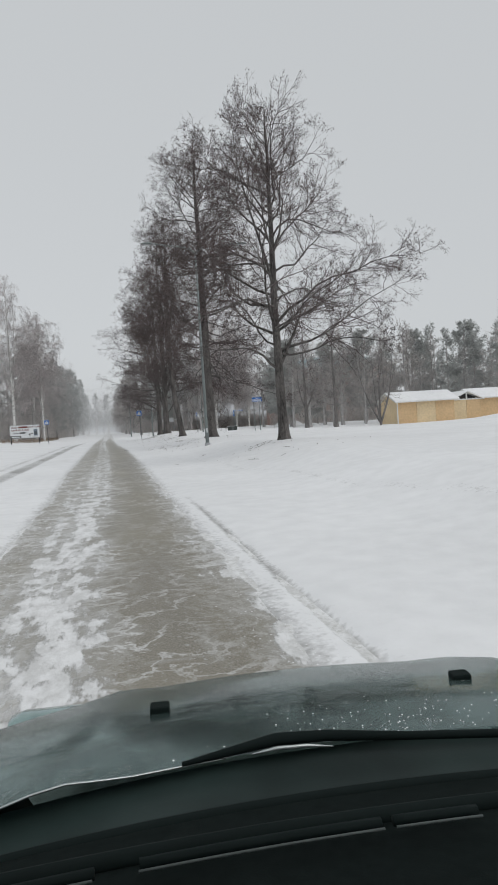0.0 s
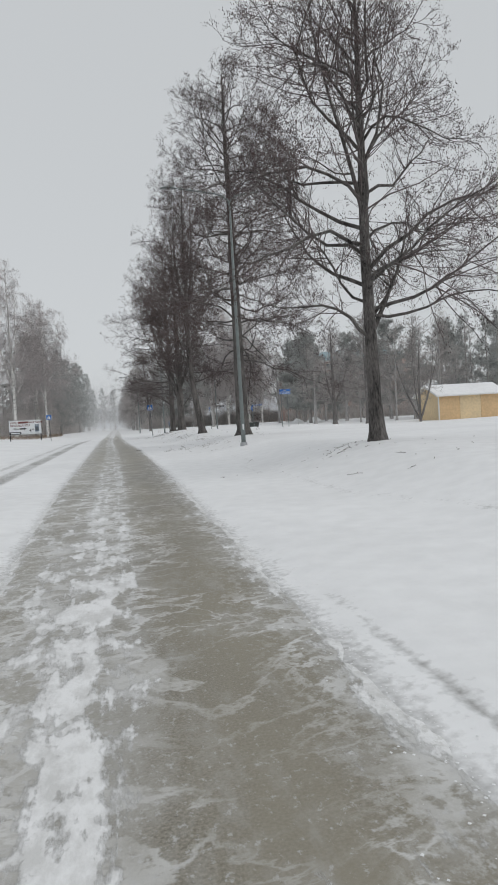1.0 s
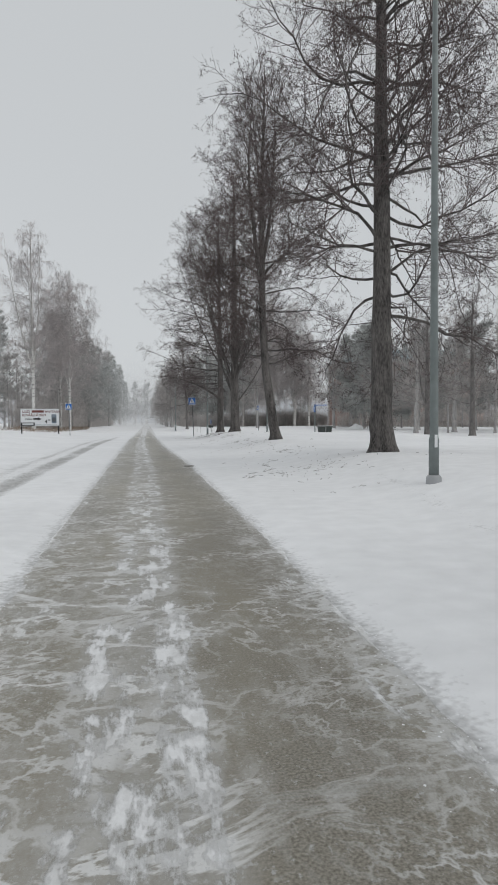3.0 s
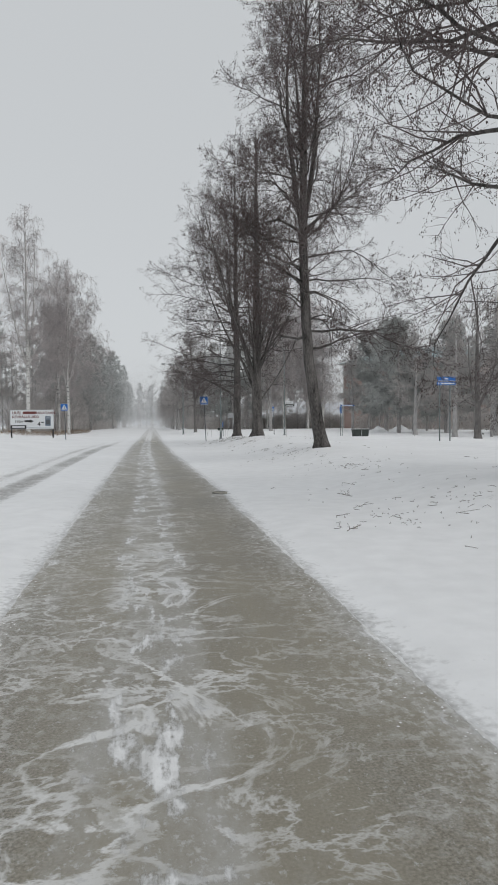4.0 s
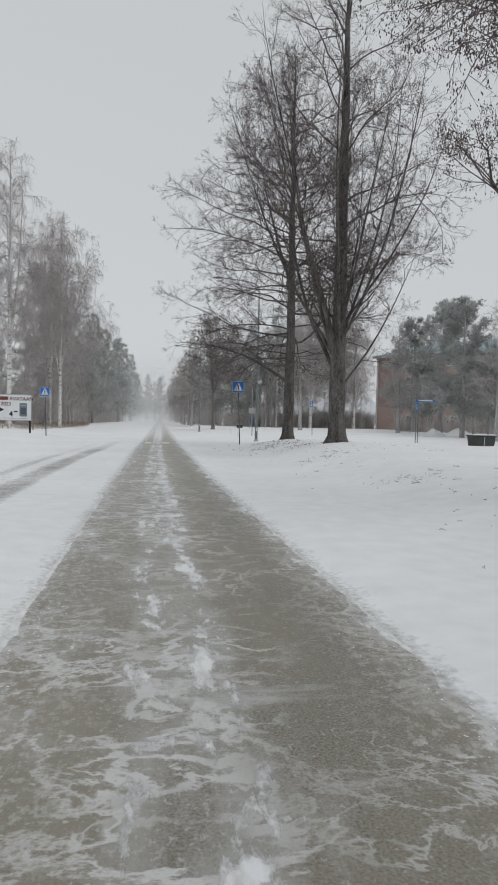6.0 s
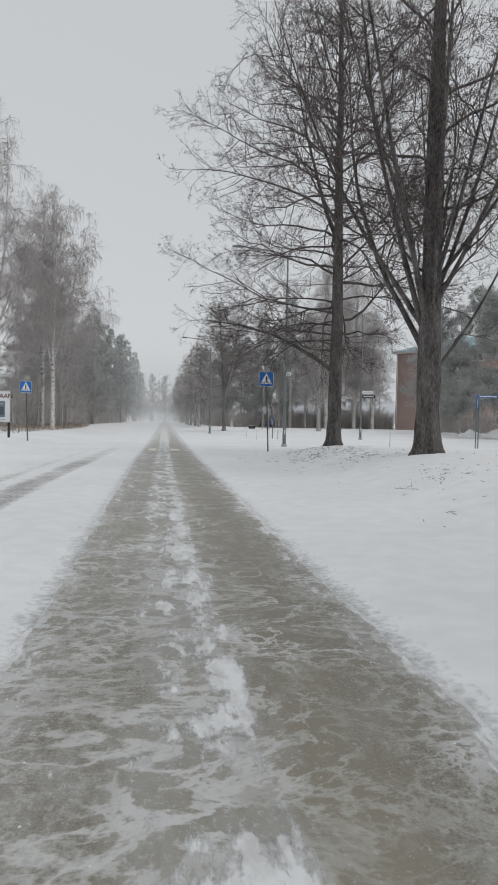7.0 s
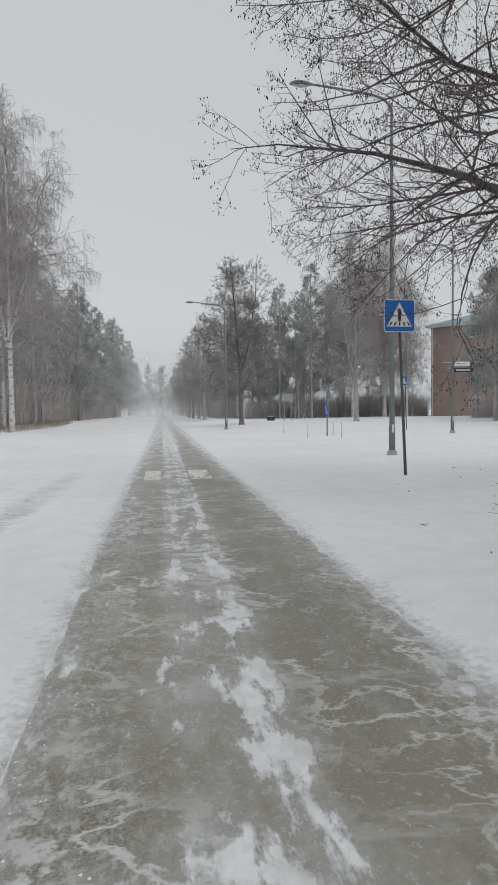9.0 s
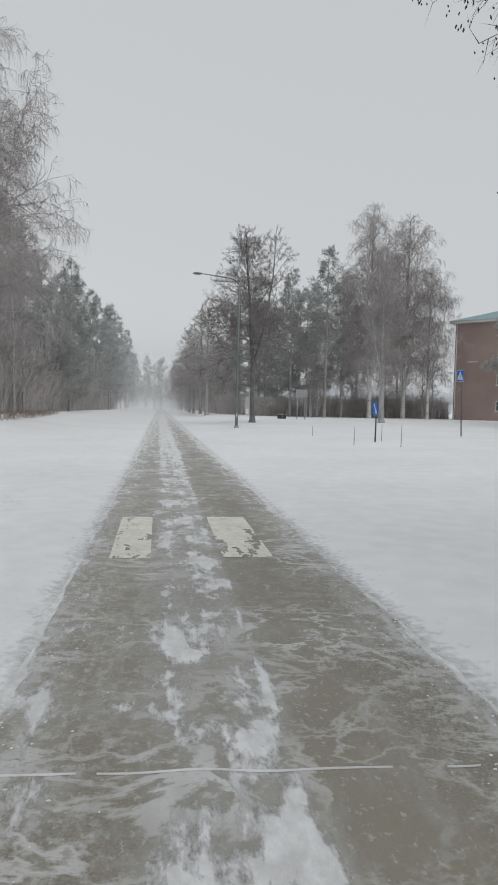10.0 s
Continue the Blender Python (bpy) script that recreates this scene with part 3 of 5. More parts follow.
def bare_tree(name, seed, x, y, height, girth, first, limbs, reach, pitch, label, lean=STRAIGHT, bends=(0.10, 0.12), dense=1.0, shape=0.75, extra=(),
              mats=None, cones=1.0, group="", leaders=(), twig=0.5, category="tree", limb_parts=True, swell=(), weep=0.0, stout=1.0, spurs=2, strands=0):
    """A leafless tree: trunk, limbs, and a crown of branches, twigs and small cones.
    girth: trunk radius; first: height of the lowest limb; reach: the longest limb; pitch: degrees of the lowest and highest limbs above level."""
    bark, fine, fruit = mats or (alder_bark, alder_twig, alder_cone)
    rng = np.random.RandomState(seed)
    root = thing(name, x, y, float(snow_height(np.float64(x), np.float64(y))) - 0.02, label, category, group)
    spine = trunk_line(rng, height, lean)
    f = np.clip(spine[:, 2] / height, 0, 1)
    rad = girth * (1 - f) ** 0.8 * (1 + 0.55 * np.exp(-np.clip(spine[:, 2], 0, 9) / 0.22)) + 0.012
    stems, stem_r, stem_len = [spine], [rad], [height] + [row[3] for row in leaders]
    for z0, az, el, size, r in leaders:
        p0 = np.array([np.interp(z0, spine[:, 2], spine[:, k]) for k in range(3)])
        way = (math.cos(radians(az)) * math.cos(radians(el)), math.sin(radians(az)) * math.cos(radians(el)), math.sin(radians(el)))
        stems.append(line(rng, p0, way, size, 16, 0.0, 0.16, 0.03))
        stem_r.append(r * np.linspace(1, 0.06, 16))
    v, q = tubes(np.array([spine]), np.array([rad]), 14)
    if len(v):
        foot = 0.22 * girth * np.exp(-np.clip(v[:, 2], 0, 9) / 0.3) * np.cos(5 * np.arctan2(v[:, 1], v[:, 0]) + seed)
        v[:, :2] += unit(v[:, :2] - np.array([spine[0, 0], spine[0, 1]])) * foot[:, None]
        v = v + 0.06 * girth * np.stack([np.sin(v[:, 2] * 5 + v[:, 1] * 9), np.cos(v[:, 2] * 4 + v[:, 0] * 7), 0 * v[:, 0]], 1)
    for sz, az, amount in swell:
        d = np.exp(-((v[:, 2] - sz) / 0.22) ** 2) * np.clip((v[:, 0] * math.cos(radians(az)) + v[:, 1] * math.sin(radians(az))) / girth, 0, 1)
        v[:, 0] += amount * d * math.cos(radians(az))
        v[:, 1] += amount * d * math.sin(radians(az))
    part("trunk", np_mesh("trunk", v, q, bark), bark, root)
    for p, r in zip(stems[1:], stem_r[1:]):
        v, q = tubes(np.array([p]), np.array([r]), 10)
        part("leader", np_mesh("leader", v, q, bark), bark, root)
    arms, arm_r = [], []
    share = [2.2 * height if leaders else height] + stem_len[1:]
    for s, (p, r) in enumerate(zip(stems, stem_r)):
        z0 = first if s == 0 else p[0, 2] + 0.12 * (p[-1, 2] - p[0, 2])
        top = p[-1, 2]
        each = max(4, round(limbs * share[s] / sum(share)))
        for i in range(each):
            g = (i + rng.uniform(0, 0.9)) / each
            z = z0 + (top - z0) * g**0.95 * 0.97
            az = i * 137.5 + s * 60 + rng.uniform(-25, 25)
            el = pitch[0] + (pitch[1] - pitch[0]) * g + rng.uniform(-9, 9)
            size = (reach if s == 0 else min(0.75 * reach, 0.42 * stem_len[s])) * ((1 - g) ** shape * (0.45 + 0.55 * min(1, g / 0.12 + 0.35)) + 0.10) * rng.uniform(0.72, 1.1)
            size = min(size, (top - z + 0.45) / max(0.2, math.sin(radians(el + 22 * (bends[1] > 0)))))
            p0 = np.array([np.interp(z, p[:, 2], p[:, k]) for k in range(3)])
            here = float(np.interp(z, p[:, 2], r))
            way = (math.cos(radians(az)) * math.cos(radians(el)), math.sin(radians(az)) * math.cos(radians(el)), math.sin(radians(el)))
            arms.append(line(rng, p0, way, size, 10, bends[0], bends[1], 0.24))
            arm_r.append(0.005 + min(here * 0.45, 0.006 + size * 0.0074) * np.linspace(1, 0, 10) ** 1.25)
    for z, az, el, size, r, sag, rise in extra:
        p0 = np.array([np.interp(z, spine[:, 2], spine[:, k]) for k in range(3)])
        way = (math.cos(radians(az)) * math.cos(radians(el)), math.sin(radians(az)) * math.cos(radians(el)), math.sin(radians(el)))
        arms.append(line(rng, p0, way, size, 10, sag, rise, 0.24 if size < 6.05 else 0.09))
        arm_r.append(0.006 + 0.82 * r * np.linspace(1, 0, 10) ** 1.2)
    arms, arm_r = np.array(arms), np.array(arm_r)
    crown = []
    if limb_parts:
        for p, r in zip(arms, arm_r):
            v, q = tubes(p[None], r[None], 7)
            part("limb", np_mesh("limb", v, q, bark), bark, root)
    else:
        crown.append(tubes(arms, arm_r, 5))
    b1, r1 = sprout(rng, arms, arm_r, 5.6 * dense, (0.24, 1.0), (30, 66), lambda t, n: np.minimum(0.36 * n * (1.2 - t) + 0.30, 2.3), 5 if limb_parts else 4, 0.04 + weep * 0.5, 0.09 - weep, 0.19, 0.008, 0.0045 * stout, 0.35)
    b2, r2 = sprout(rng, b1, r1, 6.9 * dense, (0.22, 1.0), (28, 72), lambda t, n: np.minimum(0.42 * n * (1.1 - t) + 0.20, 0.75) * twig * 2, 3, 0.04 + weep, 0.08 - weep * 1.5, 0.16, 0.007, 0.0036 * stout)
    crown.append(tubes(b1, r1 * stout**0.5, 3))
    v, q = merge(crown)
    shoots = [(v, np.concatenate([q[:, [0, 1, 2]], q[:, [0, 2, 3]]])), needle_points(rng, b2[:, 0], b2[:, -1], 0.0055 * stout)]
    if spurs:
        shoots.append(spikes(rng, b2, spurs, 0.20 * twig * 2, 0.0034 * stout, weep))
    if strands:
        top = b1[:, 2:].reshape(-1, 3)
        top = top[rng.randint(0, len(top), strands * len(b1))]
        drop = rng.uniform(0.4, 1.5, (len(top), 1)) * np.array([[0, 0, -1.0]]) + 0.13 * rng.normal(size=top.shape)
        shoots.append(needle_points(rng, top, top + drop, 0.0045 * stout))
    v, q = merge(shoots)
    tagged(part("crown", np_mesh("crown", v, q, fine, False), fine, root), kind="stuff")
    if cones:
        ends = np.concatenate([b2[:, -1], b2[:, 1], b1[:, -1]])
        ends = ends[rng.uniform(size=len(ends)) < 0.6 * cones]
        near = np.repeat(ends, 4, 0)
        near = near + rng.normal(size=near.shape) * 0.045
        v, q = spindles(rng, near, 0.046, 0.0105)
        tagged(part("cone_canopy", np_mesh("cone_canopy", v, q, fruit, False), fruit, root), kind="stuff")
    return root


ROW = "roadside alders"
bare_tree("alder_tree", 3, 7.45, 24.0, 12.2, 0.175, 3.0, 54, 5.8, (30, 62), "dark bare alder with a broad crown and low fork", lean=(([0, 0.25, 1], [0, -0.05, 0.0]), ([0, 1], [0, 0.1])),
          bends=(0.02, 0.05), dense=1.05, shape=0.46, spurs=2, group=ROW, leaders=((2.6, 12, 66, 4.0, 0.07), (5.6, 190, 78, 6.2, 0.06)),
          extra=((2.6, 178, 25, 3.6, 0.06, 0.0, 0.14), (3.3, 3, 9, 6.4, 0.06, 0.0, 0.0), (3.2, 350, 22, 4.6, 0.05, 0.02, 0.0), (3.9, 185, 35, 4.2, 0.06, 0, 0.05)))
bare_tree("alder_tree", 8, 7.6, 42.5, 19.3, 0.31, 4.2, 80, 5.8, (-4, 46), "tall dark bare alder with a burled trunk foot in snow", lean=(([0, 0.4, 1], [0, -0.05, -0.1]), ([0, 1], [0, 0])),
          bends=(0.04, 0.06), dense=1.05, shape=0.42, spurs=2, group=ROW, swell=((0.95, 200, 0.16),), extra=((4.0, 350, 8, 6.0, 0.06, 0.10, -0.02), (6.0, 185, 12, 5.8, 0.06, 0.02, 0.06), (8.4, 184, 16, 6.0, 0.06, 0.02, 0.02), (10.6, 180, 24, 5.9, 0.06, 0.02, 0.02), (12.8, 186, 32, 5.2, 0.05, 0.02, 0.02), (14.6, 178, 38, 4.2, 0.05, 0.0, 0.02), (8.0, 356, 14, 6.2, 0.06, 0.02, 0.02), (10.4, 4, 24, 5.9, 0.06, 0.02, 0.02), (12.4, 350, 32, 5.0, 0.05, 0.02, 0.02)))
bare_tree("alder_tree", 14, 7.31, 57.1, 19.0, 0.235, 4.8, 76, 5.0, (30, 66), "dark bare alder with a leaning trunk, in snow", lean=(([0, 0.22, 0.4, 1], [0, -0.55, -0.66, -0.45]), ([0, 1], [0, 0.3])),
          bends=(0.05, 0.10), dense=1.18, shape=0.40, spurs=3, group=ROW, leaders=((8.4, 172, 80, 9.6, 0.12), (8.8, 8, 78, 9.4, 0.12), (9.2, 80, 80, 9.0, 0.10)),
          extra=((4.6, 0, 32, 6.0, 0.06, -0.02, 0.06), (3.9, 4, 6, 4.0, 0.06, -0.05, 0.04), (4.4, 182, -4, 3.2, 0.06, -0.03, 0.16), (6.4, 184, 28, 3.6, 0.06, 0.02, 0.10), (8.4, 182, 24, 5.2, 0.07, 0.06, -0.02), (11.5, 178, 50, 5.2, 0.08, 0.12, -0.12), (8.2, 2, 30, 6.0, 0.08, 0.0, 0.04), (4.9, 15, 45, 2.6, 0.05, 0, 0.2), (5.6, 205, 10, 4.0, 0.04, 0.0, 0.02), (6.8, 168, 6, 4.4, 0.045, 0.02, 0.0), (7.4, 212, 14, 4.6, 0.05, 0.02, 0.02), (9.2, 192, 20, 4.8, 0.05, 0.02, 0.0), (6.1, 250, 12, 4.2, 0.04, 0.0, 0.0), (7.9, 240, 18, 4.6, 0.05, 0.02, 0.0)))
# a sheaf of fine stems round one straight trunk
SHEAF = tuple((2.0 + 3.2 * ((k * 5) % 14) / 14, k * 137.5 + 10, 50 + 24 * ((k * 3) % 14) / 14, 7.5 + 7.5 * ((k * 9) % 14) / 14, 0.05 + 0.045 * ((k * 9) % 14) / 14) for k in range(14))
bare_tree("alder_tree", 21, 7.39, 73.35, 19.4, 0.32, 4.0, 180, 5.0, (34, 64), "stout many-stemmed bare tree forking low above snow", bends=(0.0, 0.05), dense=0.9, shape=0.34, group=ROW, cones=0.6, spurs=2, leaders=SHEAF)
bare_tree("alder_tree", 29, 7.35, 82.95, 20.8, 0.28, 4.6, 76, 6.1, (0, 50), "dark bare alder with long level limbs, in snow", lean=(([0, 0.3, 1], [0, 0.02, -0.1]), ([0, 1], [0, 0])), bends=(0.06, 0.10), dense=0.86, shape=0.20, spurs=2, cones=0.85, group=ROW,
          leaders=((8.3, 150, 72, 8.0, 0.10),), extra=((3.0, 186, 34, 6.8, 0.12, -0.09, -0.05), (3.9, 178, 20, 5.2, 0.055, -0.02, 0.0), (4.2, 200, 10, 5.0, 0.05, 0.0, 0.02), (5.5, 182, 7, 7.4, 0.06, 0.0, 0.0), (7.4, 182, 12, 6.0, 0.06, -0.02, 0.04), (5.2, 2, 8, 5.5, 0.07, 0.0, 0.06), (4.4, 131, 3, 6.5, 0.05, 0.0, 0.0), (4.6, 127, 3, 6.6, 0.05, 0.0, 0.0), (5.2, 112, 13, 7.2, 0.05, 0.02, -0.01), (5.9, 116, 13, 7.4, 0.05, 0.02, -0.01), (7.7, 184, 52, 6.0, 0.07, 0.06, 0.0), (9.4, 183, 40, 7.4, 0.07, 0.10, -0.02), (8.6, 190, 42, 5.6, 0.06, 0.08, 0.0),
                                                     (10.4, 178, 42, 7.3, 0.06, 0.08, -0.01), (11.4, 190, 44, 6.04, 0.06, 0.06, 0.0), (12.4, 172, 46, 6.8, 0.055, 0.05, 0.0), (13.4, 186, 48, 6.0, 0.05, 0.04, 0.0), (14.6, 180, 50, 5.6, 0.05, 0.02, 0.0), (9.8, 4, 44, 5.6, 0.06, 0.06, 0.0), (12.0, 350, 48, 5.4, 0.05, 0.04, 0.0)))
bare_tree("alder_tree", 33, 7.36, 133.0, 15.2, 0.19, 4.2, 120, 5.3, (8, 46), "bare twin-topped alder beyond the crossing", lean=(([0, 0.3, 1], [0, -0.05, -0.75]), ([0, 1], [0, 0])), bends=(0.03, 0.08), dense=0.95, shape=0.72, group=ROW, leaders=((4.4, 4, 73, 11.0, 0.12),), cones=1.0, limb_parts=False, stout=1.9, mats=(faint_haze_bark, faint_haze_twig, faint_haze_twig))
avenue = bare_tree("alder_tree", 37, 6.4, 170.0, 15.2, 0.22, 2.6, 60, 5.2, (8, 58), "bare alder in the row beyond the crossing", dense=0.62, shape=0.5, group=ROW, cones=0, limb_parts=False, stout=3.6, spurs=1, mats=(haze_bark, haze_twig, haze_twig))
# birches beside the wood on the far side of the road
BIRCH = (birch_bark, birch_twig, birch_twig)


def birch(seed, x, y, height, girth, label, leaders=(), dense=0.85, reach=5.4, twig=0.8, group="birches", extra=(), pitch=(40, 68), limbs=84):
    return bare_tree("birch_tree", seed, x, y, height, girth, height * 0.2, limbs + 10 * len(leaders), reach, pitch, label, bends=(0.0, -0.12), dense=dense, shape=0.36, mats=BIRCH, cones=0, leaders=leaders,
                     twig=twig, group=group, limb_parts=False, weep=0.30, stout=1.5, spurs=1, strands=2, extra=extra)


birch(51, -14.2, 114.5, 27.5, 0.24, "white-barked bare birch forking into several stems", leaders=((7.6, 180, 75, 18, 0.12), (7.7, 5, 80, 18.5, 0.13), (7.9, 15, 70, 14, 0.09), (6.2, 10, 58, 9, 0.06), (8.6, 90, 80, 16, 0.10)))
birch(52, -12.2, 126.0, 23.5, 0.2, "white-barked bare birch with drooping twigs", leaders=((1.0, 170, 84, 21, 0.15), (7.0, 20, 78, 14, 0.10)), extra=((8.5, 350, 46, 7.0, 0.06, 0.05, -0.12), (11, 10, 44, 6.4, 0.05, 0.05, -0.14)))
birch(53, -10.0, 119.0, 22.0, 0.17, "slender white-barked bare birch at the wood's edge", reach=6.0, leaders=((5.0, 150, 78, 16, 0.10), (6.0, 20, 76, 15, 0.09), (7.0, 300, 76, 14, 0.08), (6.5, 80, 74, 13, 0.08)),
      extra=((6.6, 350, 40, 6.4, 0.07, 0.04, -0.10), (8.0, 5, 42, 6.6, 0.06, 0.04, -0.12), (9.6, 345, 44, 6.4, 0.06, 0.05, -0.14), (10.6, 10, 46, 6.2, 0.05, 0.04, -0.14), (12.5, 355, 46, 4.6, 0.05, 0.05, -0.14), (14.5, 0, 48, 3.8, 0.04, 0.05, -0.14), (5.2, 0, 50, 4.6, 0.05, 0.0, -0.05)))
first_clump = birch(54, 28.6, 168.0, 28.5, 0.28, "tall bare birch by the brick building", leaders=((3.0, 200, 80, 24, 0.17), (4.0, 20, 80, 23, 0.16), (5.0, 110, 76, 18, 0.12), (4.6, 290, 74, 17, 0.12)), dense=0.72, reach=7.6, group="birch clump", pitch=(30, 64), limbs=200)
copy_thing(first_clump, pose(34.4, 170.5, 0.2, 0, 0, 130)).scale = (1.15, 1.15, 0.99)
birch(55, 37.4, 169.0, 21.0, 0.22, "bare birch leaning over the brick building", leaders=((2.0, 30, 76, 16, 0.12),), dense=0.7, reach=5.6, group="birch clump", pitch=(40, 70), limbs=100)
smaller = copy_thing(first_clump, pose(25.6, 171.5, 0.2, 0, 0, 250))
smaller.scale = (0.72, 0.72, 0.72)


def conifer(seed, x, y, height, girth, crown_from, reach, label, rough=1.0, name="pine_tree", group="pines of the wood"):
    """A pine or spruce: trunk, whorled limbs and a crown of many small needle sprays."""
    rng = np.random.RandomState(seed)
    root = thing(name, x, y, float(snow_height(np.float64(x), np.float64(y))) - 0.02, label, "tree", group)
    spine = trunk_line(rng, height, STRAIGHT, 10, 0.03)
    rad = girth * (1 - np.clip(spine[:, 2] / height, 0, 1)) ** 0.8 + 0.02
    v, q = tubes(spine[None], rad[None], 9)
    part("trunk", np_mesh("trunk", v, q, pine_bark), pine_bark, root)
    arms, arm_r = [], []
    n = int(34 + height * 1.3)
    for i in range(n):
        g = (i + rng.uniform(0, 1)) / n
        z = crown_from + (height - crown_from) * g
        size = reach * (1 - g) ** 0.55 * rng.uniform(0.55, 1.15) * (0.6 + 0.4 * min(1, g * 4 + 0.2)) + 0.35
        az, el = rng.uniform(0, 360), -14 + 50 * g + rng.uniform(-12, 12)
        p0 = np.array([np.interp(z, spine[:, 2], spine[:, k]) for k in range(3)])
        way = (math.cos(radians(az)) * math.cos(radians(el)), math.sin(radians(az)) * math.cos(radians(el)), math.sin(radians(el)))
        arms.append(line(rng, p0, way, size, 6, 0.06, 0.14, 0.08))
        arm_r.append(np.linspace(0.012 + 0.011 * size, 0.006, 6))
    arms, arm_r = np.array(arms), np.array(arm_r)
    b1, r1 = sprout(rng, arms, arm_r, 5.0 * rough, (0.15, 1.0), (25, 75), lambda t, m: 0.34 * m * (1.1 - t) + 0.30, 3, 0.05, 0.1, 0.15, 0.008, 0.005, 0.4)
    v, q = tubes(arms, arm_r, 3)
    tagged(part("bough_work", np_mesh("bough", v, q, pine_bark), pine_bark, root), kind="stuff")
    along = rng.uniform(0.25, 1, (len(b1), 17, 1))
    k = np.minimum((along * 2).astype(int), 1)
    place = np.take_along_axis(b1, k, 1) * (1 - (along * 2 - k)) + np.take_along_axis(b1, k + 1, 1) * (along * 2 - k)
    place = place.reshape(-1, 3) + rng.normal(size=(place.shape[0] * 17, 3)) * 0.15
    ways = np.repeat(unit(b1[:, -1] - b1[:, 0]), 17, 0)
    m = len(place)
    way = unit(ways + 0.75 * rng.normal(size=(m, 3)) + np.array([0, 0, 0.15]))
    u = unit(np.cross(way, rng.normal(size=(m, 3))))
    s = rng.uniform(0.2, 0.5, (m, 1))
    v = np.stack([place - u * s * 0.13, place + way * s, place + u * s * 0.13], 1).reshape(-1, 3)
    tagged(part("crown", np_mesh("crown", v, np.arange(3 * m).reshape(-1, 3), needles, False), needles, root), kind="stuff")
    return root


pines = [conifer(71, -17, 150, 19, 0.2, 3.5, 3.4, "grey-green pine at the wood's edge, paled for haze"),
         conifer(72, -13, 168, 17, 0.2, 2.2, 3.6, "grey-green pine with low boughs, paled for haze", 1.1),
         conifer(73, -14, 190, 21, 0.22, 5, 3.8, "tall grey-green pine, paled for haze")]
thickets = [bare_tree("thicket_tree", 81, -19.5, 125, 11, 0.10, 0.8, 34, 3.2, (38, 66), "grey bare young tree in the wood", mats=(haze_bark, haze_twig, haze_twig), cones=0, dense=0.38, limb_parts=False, group="young trees of the wood", twig=0.9, stout=3.6, shape=0.4, spurs=2),
            bare_tree("thicket_tree", 82, -16.5, 133, 9, 0.09, 0.5, 34, 3.0, (38, 66), "grey bare young tree in the wood", mats=(haze_bark, haze_twig, haze_twig), cones=0, dense=0.38, limb_parts=False, group="young trees of the wood", twig=0.9, stout=3.6, shape=0.4, spurs=2)]


def plant(kinds, seed, places, scale=(0.85, 1.15)):
    """More trees of these kinds, each turned and sized its own way."""
    r = random.Random(seed)
    for x, y in places:
        ob = copy_thing(r.choice(kinds), pose(x, y, float(snow_height(np.float64(x), np.float64(y))) - 0.02, 0, 0, r.uniform(0, 360)))
        k = r.uniform(*scale)
        ob.scale = (k, k, k * r.uniform(0.92, 1.1))


r = random.Random(5)
wood_left = [(lerp(y, [120, 150, 250, 420], [-14.5, -12.5, -9.5, -8.5]) - r.uniform(0, 3), y + r.uniform(-3, 3)) for y in range(142, 326, 10)]
wood_left += [(-19 - r.uniform(0, 6), y + r.uniform(-4, 4)) for y in range(124, 250, 18)]
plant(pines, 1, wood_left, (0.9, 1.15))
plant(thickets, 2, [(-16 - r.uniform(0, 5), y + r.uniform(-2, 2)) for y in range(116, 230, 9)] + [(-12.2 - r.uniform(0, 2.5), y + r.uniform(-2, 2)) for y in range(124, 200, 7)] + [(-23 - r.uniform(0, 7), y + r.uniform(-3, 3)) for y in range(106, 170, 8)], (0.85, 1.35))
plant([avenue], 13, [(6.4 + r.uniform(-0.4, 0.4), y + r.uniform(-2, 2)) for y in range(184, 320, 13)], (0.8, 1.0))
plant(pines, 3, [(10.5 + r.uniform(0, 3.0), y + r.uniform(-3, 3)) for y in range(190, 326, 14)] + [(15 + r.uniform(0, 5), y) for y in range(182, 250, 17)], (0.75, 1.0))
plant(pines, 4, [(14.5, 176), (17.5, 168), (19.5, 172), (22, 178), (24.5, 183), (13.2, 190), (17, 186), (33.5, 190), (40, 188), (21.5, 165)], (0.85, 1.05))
plant(thickets, 6, [(20 + r.uniform(-2, 2), 163 + r.uniform(-4, 4)) for _ in range(4)] + [(26 + 3 * k + r.uniform(-1, 1), 172 + r.uniform(-3, 3)) for k in range(6)], (0.8, 1.0))

# the wood closes across the far road, placed to fit the camera's view
plant(pines + [avenue], 21, [(x + r.uniform(-1, 1), 338 + r.uniform(-4, 10) + 0.25 * abs(x)) for x in range(-26, 30, 4)] + [(x + r.uniform(-1, 1), 356 + r.uniform(-4, 6)) for x in range(-24, 26, 5)], (0.9, 1.15))

broad = conifer(75, 36.8, 129.0, 17.0, 0.3, 3.2, 5.6, "broad dark pine in the park", 1.9, group="park pines")
plant([broad], 12, [(34.5, 118), (40.5, 116), (46.5, 111), (53, 105), (59, 98)], (0.85, 1.0))
plant([broad], 14, [(40.0, 146)], (0.98, 1.02))
